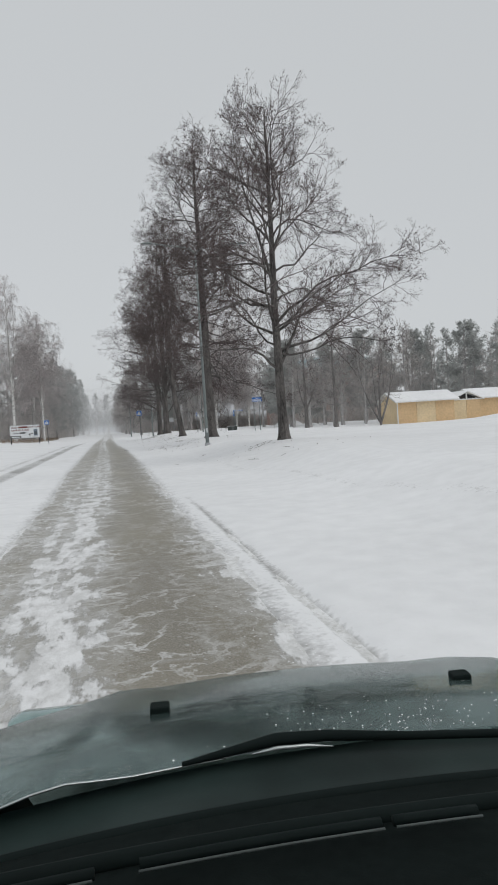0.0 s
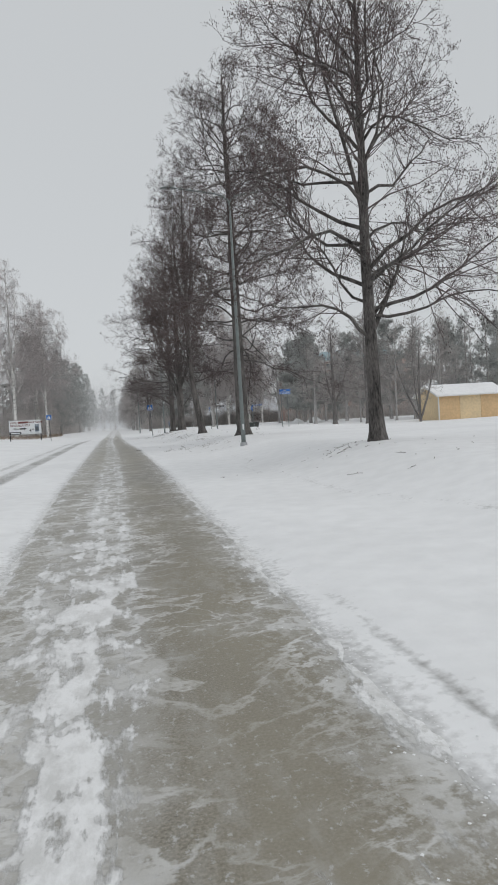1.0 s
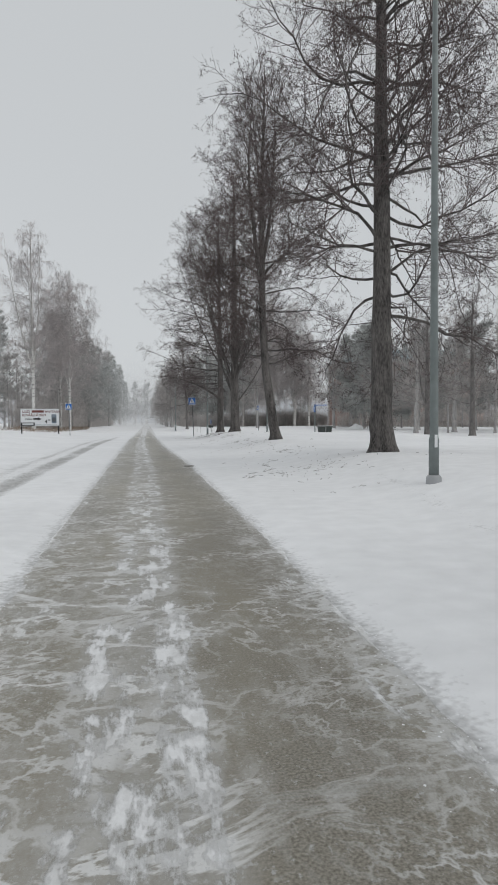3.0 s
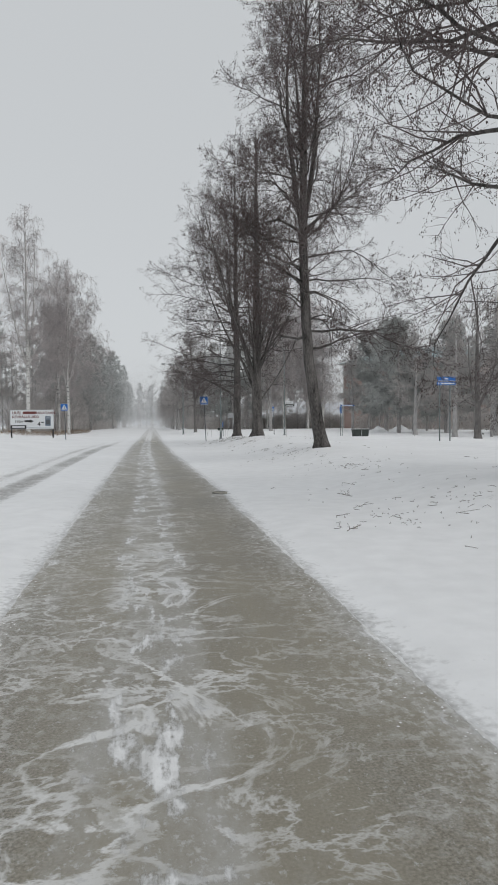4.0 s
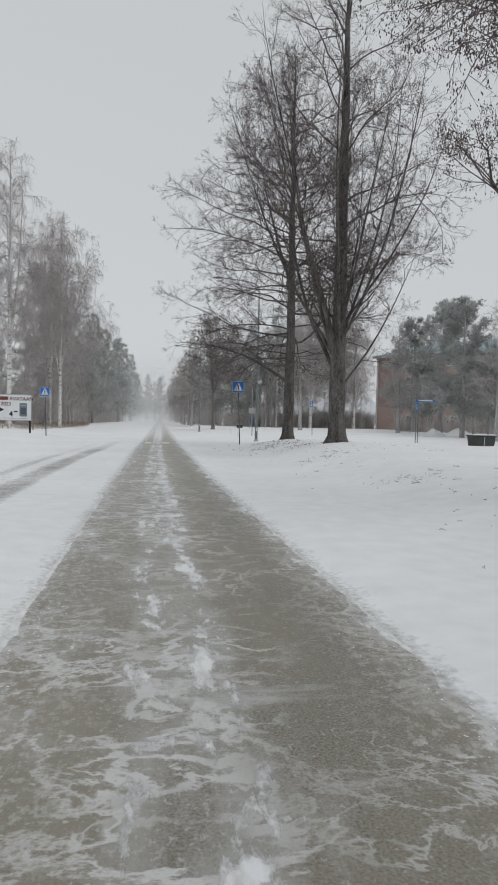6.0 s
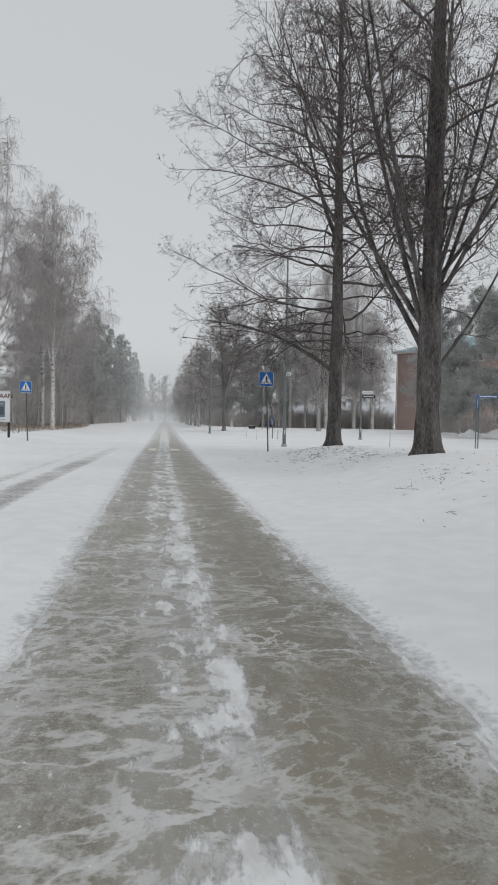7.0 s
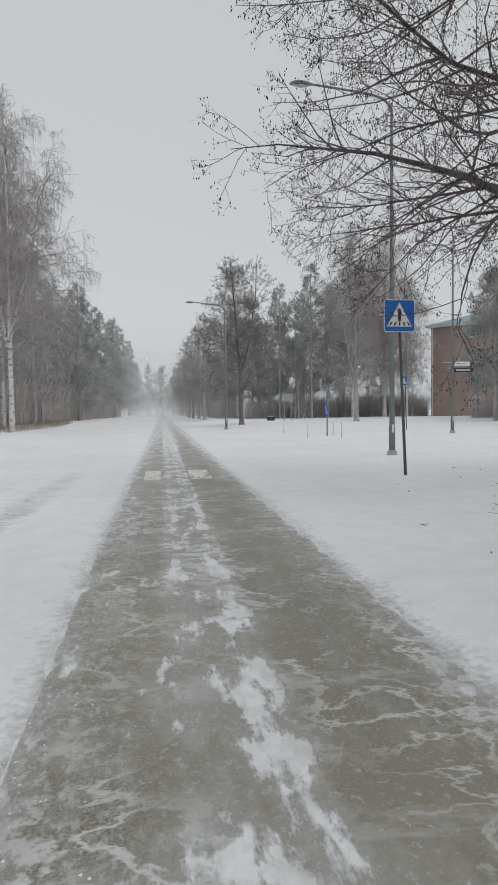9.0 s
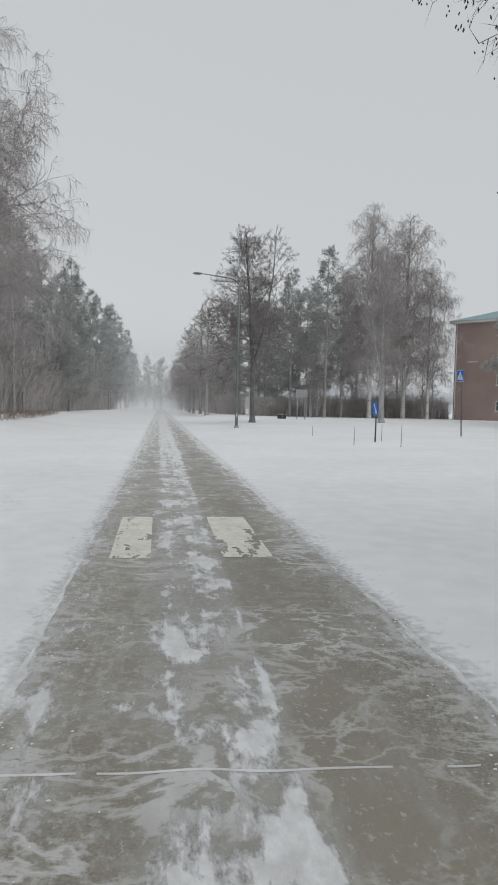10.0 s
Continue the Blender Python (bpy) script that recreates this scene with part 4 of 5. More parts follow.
# trees of the park behind the row
FAINT_HAZE = (faint_haze_bark, faint_haze_twig, faint_haze_twig)
HAZED = (haze_bark, haze_twig, haze_twig)
bare_tree("park_tree", 91, 25.3, 78.6, 11.5, 0.24, 2.0, 40, 3.6, (30, 66), "grey bare park tree standing in snow", mats=FAINT_HAZE, cones=0, dense=0.7, limb_parts=False, group="park trees", stout=2.6, shape=0.4, twig=0.7, leaders=((2.2, 20, 60, 6, 0.12), (2.4, 190, 62, 6, 0.12)))
bare_tree("park_tree", 92, 28.4, 76.4, 12.5, 0.22, 2.2, 40, 3.8, (30, 66), "grey bare park tree standing in snow", mats=FAINT_HAZE, cones=0, dense=0.7, limb_parts=False, group="park trees", stout=2.6, shape=0.4, twig=0.7)
park = [bare_tree("park_tree", 93, 31, 104, 12.5, 0.22, 2.2, 50, 3.8, (30, 66), "grey bare park tree standing in snow", mats=HAZED, cones=0, dense=0.7, limb_parts=False, group="park trees", stout=2.8, shape=0.4, twig=0.7, leaders=((2.6, 30, 66, 7, 0.12),))]
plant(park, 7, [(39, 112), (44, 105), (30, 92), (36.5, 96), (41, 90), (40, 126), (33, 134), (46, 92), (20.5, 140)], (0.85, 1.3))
plant(pines, 8, [(46, 100), (52, 96), (57, 92), (43, 128), (39, 138), (50, 132), (58, 110), (62, 100), (48, 84), (55, 80), (64, 84), (61, 76), (70, 92), (66, 70), (57, 140), (62, 134), (72, 130), (78, 118), (74, 104), (80, 96)], (0.65, 0.9))
plant(thickets, 9, [(33 + 3.2 * k + r.uniform(-1, 1), 88 + r.uniform(-3, 3)) for k in range(11)] + [(54 + 5 * k + r.uniform(-1, 1), 128 - 3 * k + r.uniform(-3, 3)) for k in range(6)], (0.9, 1.4))
bare_tree("park_tree", 95, 31.0, 69.0, 8.5, 0.09, 2.4, 60, 2.2, (50, 75), "grey many-stemmed bare tree beside the yellow building", mats=FAINT_HAZE, cones=0, dense=0.6, limb_parts=False, stout=2.0, group="park trees",
          leaders=((0.2, 0, 66, 8.6, 0.10), (0.2, 70, 74, 9.0, 0.09), (0.2, 168, 60, 8.8, 0.10), (0.2, 220, 72, 8.6, 0.08), (0.2, 300, 70, 8.0, 0.08)))

# undergrowth between the trunks
ru = np.random.RandomState(66)


def undergrowth(n, corners, high, label):
    """A thicket of fine upright shoots over a strip between two lines of corners."""
    (xa, ya), (xb, yb), wide, far_w = corners
    t, w = ru.uniform(0, 1, n), ru.uniform(0, 1, n)
    px, py = xa + (xb - xa) * t + wide * w, ya + (yb - ya) * t + far_w * w
    base = np.stack([px, py, snow_height(px, py) - 0.05], 1)
    hgt = high * ru.uniform(0.25, 1.0, n) * (0.75 + 0.3 * waves(px, py, 71, 4, 4.0))
    tip = base + np.stack([ru.normal(size=n) * 0.22 * hgt, ru.normal(size=n) * 0.22 * hgt, np.maximum(hgt, 0.4)], 1)
    side = base * 0.5 + tip * 0.5
    tip2 = side + np.stack([ru.normal(size=n) * 0.3 * hgt, ru.normal(size=n) * 0.3 * hgt, 0.35 * hgt], 1)
    v, q = merge([needle_points(ru, base, tip, 0.035), needle_points(ru, side, tip2, 0.025)])
    tagged(new("undergrowth", np_mesh("undergrowth", v, q, haze_shoot, False)), label, "undergrowth", kind="stuff")


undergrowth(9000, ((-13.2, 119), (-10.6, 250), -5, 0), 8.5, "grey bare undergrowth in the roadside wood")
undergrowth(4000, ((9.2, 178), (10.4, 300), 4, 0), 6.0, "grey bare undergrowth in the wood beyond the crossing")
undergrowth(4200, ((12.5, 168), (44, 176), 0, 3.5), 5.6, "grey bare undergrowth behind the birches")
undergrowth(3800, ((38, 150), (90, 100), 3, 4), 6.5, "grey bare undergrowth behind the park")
# oversized flakes standing in for haze, thick across the far part of the road
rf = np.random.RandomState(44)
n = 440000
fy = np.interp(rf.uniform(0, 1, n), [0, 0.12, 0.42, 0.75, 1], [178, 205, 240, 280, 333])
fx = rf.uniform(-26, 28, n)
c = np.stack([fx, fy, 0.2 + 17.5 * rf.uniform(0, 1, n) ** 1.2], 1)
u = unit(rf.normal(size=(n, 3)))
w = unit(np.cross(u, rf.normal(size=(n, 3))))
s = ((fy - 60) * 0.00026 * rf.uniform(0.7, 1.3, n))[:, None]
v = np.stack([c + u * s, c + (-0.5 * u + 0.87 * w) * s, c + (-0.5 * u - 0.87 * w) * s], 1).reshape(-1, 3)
tagged(new("haze_flake_cloud", np_mesh("haze_flake_cloud", v, np.arange(3 * n).reshape(-1, 3), haze_flake, False)), "oversized white flakes standing in for haze across the far road", "snow", kind="stuff")
# distance: woods where the road runs out, glowing pale to imitate haze
rb = np.random.RandomState(6)
bx = np.linspace(-420, 420, 420)
top = 20 + 5 * waves(bx, bx * 0, 61, 6, 30) + rb.uniform(-1.8, 1.8, len(bx)) + 8 * smooth((np.abs(bx + 3) - 16) / 30)
vs = np.concatenate([np.stack([bx, 0 * bx + 760, 0 * bx - 1], 1), np.stack([bx, 0 * bx + 760, top], 1)])
i = np.arange(len(bx) - 1)
haze = bpy.data.materials.new("hazy_glowing_woods")
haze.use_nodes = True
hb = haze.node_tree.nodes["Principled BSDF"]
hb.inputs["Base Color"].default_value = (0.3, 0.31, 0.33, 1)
# the glow stands in for haze over the woods
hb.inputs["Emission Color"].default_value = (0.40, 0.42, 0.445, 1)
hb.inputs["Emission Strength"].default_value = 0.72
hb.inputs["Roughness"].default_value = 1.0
tagged(new("backdrop", np_mesh("backdrop", vs, np.stack([i, i + 1, i + 1 + len(bx), i + len(bx)], 1), haze, False)), "far woods silhouette glowing pale to imitate haze", "backdrop", kind="structure")


# ---- lamps ----
def lamp_head(root, x, y, z, out, mat):
    """A flat street lamp head at the end of an arm; out is +1 or -1 along x."""
    prof = [(0, 0.0, 0.035), (0.12, 0.01, 0.06), (0.32, 0.02, 0.13), (0.58, 0.02, 0.14), (0.74, 0.01, 0.09), (0.80, 0.0, 0.03)]
    bm = bmesh.new()
    rings = []
    for d, up, w in prof:
        rings.append([bm.verts.new((x + out * d, y + w * math.cos(a), z + up + (0.085 if math.sin(a) > 0 else 0.045) * math.sin(a) * w / 0.14)) for a in [k * math.pi / 6 for k in range(12)]])
    for a, b in zip(rings, rings[1:]):
        for k in range(12):
            bm.faces.new((a[k], a[(k + 1) % 12], b[(k + 1) % 12], b[k]))
    bm.faces.new(rings[0]), bm.faces.new(rings[-1])
    head = part("lamp_head", bm, mat, root, smooth=True)
    lens = [(x + out * (0.46 + 0.26 * math.cos(k * math.pi / 8)), y + 0.10 * math.sin(k * math.pi / 8)) for k in range(16)]
    bm = bmesh.new()
    a = [bm.verts.new((px, py, z - 0.025)) for px, py in lens]
    b = [bm.verts.new((x + out * 0.46 + (px - x - out * 0.46) * 0.7, y + (py - y) * 0.7, z - 0.06)) for px, py in lens]
    bm.faces.new(b)
    for k in range(16):
        bm.faces.new((a[k], a[(k + 1) % 16], b[(k + 1) % 16], b[k]))
    part("lens", bm, sign_grey, head, "grey lamp glass", smooth=True)


def street_lamp(x, y, height, arms, label, lean=0.0, collar=True, group="street lamps"):
    """arms: lengths along x, negative towards the road; they curve out of the top of the pole."""
    z0 = float(snow_height(np.float64(x), np.float64(y)))
    root = thing("street_lamp", x, y, z0 - 0.05, label, "street lamp", group)
    part("pole", pipe([(0, 0, 0), (0, 0, 0.9), (0, 0, 0.95), (lean * 0.5, 0, height * 0.5), (lean, 0, height)], [0.10, 0.10, 0.085, 0.07, 0.045], 12), galvanised, root, smooth=True)
    if collar:
        part("base_collar", pipe([(0, 0, 0.02), (0, 0, 0.16), (0, 0, 0.20)], [0.16, 0.15, 0.11], 14), sign_grey, root, "concrete foot collar")
        part("hatch", box(-0.03, 0.03, -0.105, -0.092, 0.75, 1.0, 0.004), sign_white, root, "small pale hatch on the pole")
    for a in arms:
        s = math.copysign(1, a)
        pts = [(lean, 0, height - 0.05), (lean + s * 0.10, 0, height + 0.12), (lean + s * 0.30, 0, height + 0.28), (lean + s * 0.6, 0, height + 0.36), (lean + s * 1.2, 0, height + 0.44), (lean + a - s * 0.7, 0, height + 0.56)]
        part("arm", pipe(pts, [0.045, 0.042, 0.04, 0.036, 0.034, 0.032], 9), galvanised, root, smooth=True)
        lamp_head(root, lean + a - s * 0.75, 0, height + 0.55, s, galvanised)
    return root


street_lamp(6.39, 36.4, 10.6, (-2.9, 2.9), "tall galvanised twin-armed street lamp standing in snow")
lamp_b = street_lamp(7.08, 92.75, 10.6, (-3.1,), "tall galvanised street lamp with one arm and a street name plate")
street_lamp(5.07, 124.3, 9.4, (-3.0,), "tall galvanised street lamp with one arm beyond the crossing")
street_lamp(8.1, 194, 10.5, (-2.8,), "distant galvanised street lamp with one arm")
plate = part("name_plate", box(0.09, 0.80, -0.012, 0.012, 4.02, 4.22, 0.006), sign_white, lamp_b, "pale street name plate")
plate.rotation_euler = (0, 0, radians(-78))
part("name_bar", box(0.17, 0.72, -0.016, -0.0125, 4.09, 4.15), sign_grey, plate)


# ---- signs ----
def crossing_sign(x, y, top, label, lean=0.0, size=0.64, turn=0.0, group="crossing signs"):
    """A blue square with a white triangle over black bars, on a steel post."""
    z0 = float(snow_height(np.float64(x), np.float64(y)))
    root = thing("crossing_sign", x, y, z0 - 0.05, label, "road sign", group, rz=turn)
    h = top - z0 + 0.05
    part("post", pipe([(0, 0, 0), (lean, 0, h - 0.02)], [0.033, 0.03], 10), dark_steel, root, smooth=True)
    cz = h - size / 2
    board = part("board", prism(shifted(rounded(size, size, 0.05), lean, cz), -0.062, -0.05), sign_blue, root, "blue sign board")
    rim_o, rim_i = shifted(rounded(size, size, 0.05), lean, cz), shifted(rounded(size - 0.035, size - 0.035, 0.04), lean, cz)
    bm = bmesh.new()
    a, b = [bm.verts.new((p, -0.066, q)) for p, q in rim_o], [bm.verts.new((p, -0.066, q)) for p, q in rim_i]
    for k in range(len(a)):
        j = (k + 1) % len(a)
        bm.faces.new((a[k], a[j], b[j], b[k]))
    part("rim", bm, sign_white, board, "white rim line")
    s = size
    part("triangle", prism([(lean - 0.40 * s, cz - 0.33 * s), (lean + 0.40 * s, cz - 0.33 * s), (lean, cz + 0.40 * s)], -0.068, -0.0625), sign_white, board, "white triangle")
    for k in range(5):
        u = (-0.29 + 0.145 * k) * s
        part("bar", prism([(lean + u * 1.1 - 0.028 * s, cz - 0.30 * s), (lean + u * 1.1 + 0.028 * s, cz - 0.30 * s), (lean + u * 0.85 + 0.022 * s, cz - 0.19 * s), (lean + u * 0.85 - 0.022 * s, cz - 0.19 * s)], -0.073, -0.0685), sign_black, board)
    part("upright_bar", prism([(lean - 0.045 * s, cz - 0.17 * s), (lean + 0.045 * s, cz - 0.17 * s), (lean + 0.05 * s, cz + 0.10 * s), (lean + 0.03 * s, cz + 0.22 * s), (lean - 0.03 * s, cz + 0.22 * s), (lean - 0.05 * s, cz + 0.10 * s)], -0.073, -0.0685), sign_black, board)
    for dz in (-0.2, 0.2):
        part("clamp", box(lean - 0.06, lean + 0.06, -0.05, 0.04, cz + dz * s - 0.02, cz + dz * s + 0.02, 0.005), sign_grey, root)
    return root


crossing_sign(5.2, 86.8, 3.84, "blue square crossing sign on a dark leaning post in snow", lean=-0.16, size=0.69)
crossing_sign(-7.1, 93.3, 3.45, "blue square crossing sign on a grey post across the road", lean=-0.10)
crossing_sign(16.5, 115.6, 3.75, "blue crossing sign on a leaning post by the side street", lean=-0.2, turn=-78)


def direction_sign():
    root = thing("direction_sign", 15.25, 63.55, float(snow_height(np.float64(15.25), np.float64(63.55))) - 0.05, "blue two-panel direction sign on two grey posts", "road sign")
    for px in (0, 0.56):
        part("post", pipe([(px, 0, 0), (px, 0, 3.1)], [0.032, 0.032], 10), galvanised, root, smooth=True)
    for z0, z1 in ((2.90, 3.08), (3.12, 3.34)):
        b = part("panel", prism(shifted(rounded(1.0, z1 - z0, 0.03), 0.33, (z0 + z1) / 2), -0.06, -0.04), sign_blue, root, "blue panel with white edge")
        for zz in (z0 + 0.012, z1 - 0.02):
            part("edge_line", box(-0.15, 0.81, -0.064, -0.0605, zz, zz + 0.009), sign_white, b)
    part("text_bar", box(0.04, 0.76, -0.064, -0.0605, 2.965, 3.02), sign_white, root, "white unreadable line of text")
    part("text_bar", box(0.24, 0.42, -0.064, -0.0605, 3.20, 3.26), sign_white, root)
    part("arrow", prism([(-0.12, 2.95), (-0.09, 2.95), (-0.09, 3.0), (-0.04, 3.0), (-0.04, 2.98), (0.0, 3.02), (-0.04, 3.05), (-0.04, 3.03), (-0.12, 3.03)], -0.064, -0.0605), sign_white, root)


direction_sign()


def side_sign():
    """A round sign turned aside under a name plate, at the side street."""
    x, y = 18.85, 93.3
    root = thing("side_sign", x, y, float(snow_height(np.float64(x), np.float64(y))) - 0.05, "round blue sign turned aside under a blue plate", "road sign")
    for px in (0.0, 0.16):
        part("post", pipe([(px, 0, 0), (px, 0, 3.3 - px)], [0.03, 0.03], 10), galvanised, root, smooth=True)
    ring = [(0.36 * math.cos(k * math.pi / 12), 2.75 + 0.36 * math.sin(k * math.pi / 12)) for k in range(24)]
    disc = part("disc", prism(ring, -0.05, -0.035), sign_blue, root, "blue disc")
    part("arrow", prism([(-0.05, 2.5), (0.05, 2.5), (0.05, 2.82), (0.14, 2.82), (0.0, 3.0), (-0.14, 2.82), (-0.05, 2.82)], -0.055, -0.0505), sign_white, disc, "white arrow")
    disc.rotation_euler = (0, 0, radians(55))
    plate = part("plate", box(0.02, 1.38, -0.045, -0.03, 3.12, 3.25, 0.005), sign_blue, root, "narrow blue plate")
    part("text_bar", box(0.14, 1.24, -0.049, -0.0455, 3.16, 3.22), sign_white, plate)


side_sign()


def street_post():
    root = street_lamp(16.4, 108.4, 10.2, (-2.2,), "tall grey street lamp with two name plates in snow")
    a = part("plate", box(0.05, 0.98, -0.11, -0.095, 3.85, 4.08, 0.006), sign_white, root, "white plate with an unreadable name")
    part("text_bar", box(0.15, 0.88, -0.114, -0.1105, 3.94, 3.99), sign_grey, a)
    b = part("plate", box(0.05, 1.18, -0.11, -0.095, 3.50, 3.72, 0.006), sign_black, root, "dark plate with an unreadable name")
    part("text_bar", box(0.15, 1.05, -0.114, -0.1105, 3.58, 3.64), sign_white, b)


street_post()


def keep_left_sign():
    root = thing("lane_sign", 8.95, 107.9, float(snow_height(np.float64(8.95), np.float64(107.9))) - 0.03, "round blue arrow sign turned aside on a dark post", "road sign", rz=-86)
    part("post", pipe([(0, 0, 0), (0.03, 0, 1.72)], [0.035, 0.03], 10), dark_steel, root, smooth=True)
    disc = [(0.03 + 0.33 * math.cos(k * math.pi / 12), 1.42 + 0.33 * math.sin(k * math.pi / 12)) for k in range(24)]
    d = part("disc", prism(disc, -0.055, -0.04), sign_blue, root, "blue disc")
    part("arrow", prism([(-0.12, 1.62), (-0.06, 1.66), (0.12, 1.36), (0.18, 1.40), (0.19, 1.20), (0.02, 1.29), (0.07, 1.33)], -0.060, -0.0555), sign_white, d, "white slanting arrow")


keep_left_sign()
stick = None
for sx, sy, sh in ((7.36, 105.7, 0.75), (9.5, 108.7, 0.8), (8.84, 104.7, 0.85), (7.56, 113.3, 0.55), (13.4, 93.0, 0.9), (22.5, 84.0, 0.9), (26.0, 92.0, 0.9)):
    root = thing("snow_pole", sx, sy, float(snow_height(np.float64(sx), np.float64(sy))) - 0.05, "thin grey snow marker stick in snow", "marker pole", "snow marker sticks")
    part("stick", pipe([(0, 0, 0), (0.01, 0, sh * 0.5), (0.02, 0.01, sh)], [0.016, 0.014, 0.012], 7), pine_bark, root, smooth=True)


def far_board():
    root = thing("notice_board", 14.9, 149.2, float(snow_height(np.float64(14.9), np.float64(149.2))) - 0.05, "grey notice board on two posts in snow", "sign board")
    for px in (-0.42, 0.42):
        part("post", pipe([(px, 0, 0), (px, 0, 3.0)], [0.05, 0.05], 8), sign_grey, root, smooth=True)
    part("panel", box(-0.62, 0.62, -0.08, -0.05, 2.35, 3.2, 0.01), sign_grey, root, "pale grey panel")


far_board()


def billboard():
    x, y = -10.3, 94.8
    root = thing("billboard", x, y, float(snow_height(np.float64(x), np.float64(y))) - 0.1, "white printed billboard with an arrow on dark posts", "billboard")
    for px in (-1.86, 1.86):
        part("post", box(px - 0.06, px + 0.06, -0.02, 0.08, 0, 1.0, 0.008), sign_black, root, "dark wooden post")
        part("post", box(px - 0.05, px + 0.05, 0.03, 0.10, 1.0, 2.6), dark_steel, root)
    b = part("panel", box(-1.95, 1.95, -0.06, 0.02, 0.95, 2.72, 0.01), sign_white, root, "white panel with a thin dark frame")
    for x0, x1, z0, z1 in ((-1.95, 1.95, 2.70, 2.735), (-1.95, 1.95, 0.93, 0.965), (-1.965, -1.935, 0.93, 2.735), (1.935, 1.965, 0.93, 2.735)):
        part("frame", box(x0, x1, -0.075, -0.055, z0, z1), sign_grey, b)
    lettering("UUSI", 0.36, -1.78, -0.064, 2.32, print_red, b, bold=0.008)
    part("brand_bar", box(-0.82, 0.42, -0.066, -0.0605, 2.33, 2.57), print_red, b, "plain dark bar for a shop name")
    lettering("AVATAAN", 0.34, 0.50, -0.064, 2.32, print_red, b, bold=0.008)
    lettering("KEVÄÄLLÄ 2023", 0.34, -1.78, -0.064, 1.96, print_red, b, bold=0.008)
    lettering("150m", 0.33, -1.55, -0.064, 1.55, sign_black, b, bold=0.004)
    part("arrow", prism([(-0.68, 1.58), (-0.18, 1.58), (-0.18, 1.50), (0.18, 1.67), (-0.18, 1.84), (-0.18, 1.76), (-0.68, 1.76)], -0.066, -0.0605), sign_black, b, "black arrow")
    lettering("4", 0.52, 0.48, -0.064, 1.22, sign_black, b, bold=0.012)
    part("small_figures", box(0.80, 1.04, -0.066, -0.0605, 1.50, 1.60), sign_black, b)
    can = part("printed_pack", prism(shifted(rounded(0.50, 0.92, 0.06), 1.42, 1.68), -0.066, -0.0605), print_grey, b, "blue-grey printed pack")
    part("pack_stripe", box(1.24, 1.60, -0.070, -0.0665, 1.95, 2.0), sign_grey, can)
    part("pack_stripe", box(1.24, 1.60, -0.070, -0.0665, 1.36, 1.80), dark_steel, can)
    part("rule", box(-0.5, 1.7, -0.066, -0.0605, 1.08, 1.10), print_grey, b)
    part("logo_panel", box(-1.93, -0.52, -0.068, -0.0605, 0.98, 1.30), sign_black, b, "black panel with a plain pale bar")
    part("logo_bar", box(-1.78, -0.66, -0.072, -0.0685, 1.07, 1.21), sign_white, b)


billboard()


def grit_box(x, y, w=1.12, h=0.5, label="dark green grit box under a cap of snow"):
    root = thing("grit_box", x, y, float(snow_height(np.float64(x), np.float64(y))) - 0.04, label, "grit box")
    bm = box(-w / 2, w / 2, -0.32, 0.32, 0, h, 0.02)
    for v in bm.verts:
        k = 1 - 0.10 * (1 - v.co.z / h)
        v.co.x, v.co.y = v.co.x * k, v.co.y * k
    body = part("body", bm, box_plastic, root)
    part("divider", box(-0.02, 0.02, -0.335, -0.30, 0.02, h - 0.03), sign_grey, body, "pale middle strip")
    part("lid", box(-w / 2 - 0.04, w / 2 + 0.04, -0.37, 0.36, h, h + 0.05, 0.015), box_plastic, root)
    bm = box(-w / 2 - 0.03, w / 2 + 0.03, -0.36, 0.35, h + 0.05, h + 0.085, 0.015)
    part("snow_cap", bm, snow, root, "cap of white snow", smooth=True)


grit_box(15.53, 77.2)
grit_box(13.0, 150.0, 0.9, 0.45, "small dark grit box in distant snow")


def snow_heap(x, y, wide, high, seed):
    """A ploughed heap: a lumpy dome of snow."""
    root = thing("snow_heap", x, y, float(snow_height(np.float64(x), np.float64(y))) - 0.05, "white ploughed heap of snow under park trees", "snow heap", "snow heaps")
    bm = bmesh.new()
    rings, sides = 7, 20
    g = [[bm.verts.new((math.cos(a) * wide * f * (1 + 0.18 * noise.noise((math.cos(a) * 1.5, math.sin(a) * 1.5, seed + f))), math.sin(a) * wide * f, high * (1 - f**1.6) * (1 + 0.25 * noise.noise((math.cos(a) + seed, math.sin(a), f * 3)))))
          for a in (2 * math.pi * k / sides for k in range(sides))] for f in (0.06 + 0.94 * i / (rings - 1) for i in range(rings))]
    bm.faces.new(g[0])
    for a, b in zip(g, g[1:]):
        for k in range(sides):
            bm.faces.new((a[k], b[k], b[(k + 1) % sides], a[(k + 1) % sides]))
    part("dome", bm, snow, root, smooth=True)


snow_heap(33.6, 123.6, 1.5, 0.85, 3.0)
snow_heap(37.2, 124.4, 1.7, 0.95, 9.0)


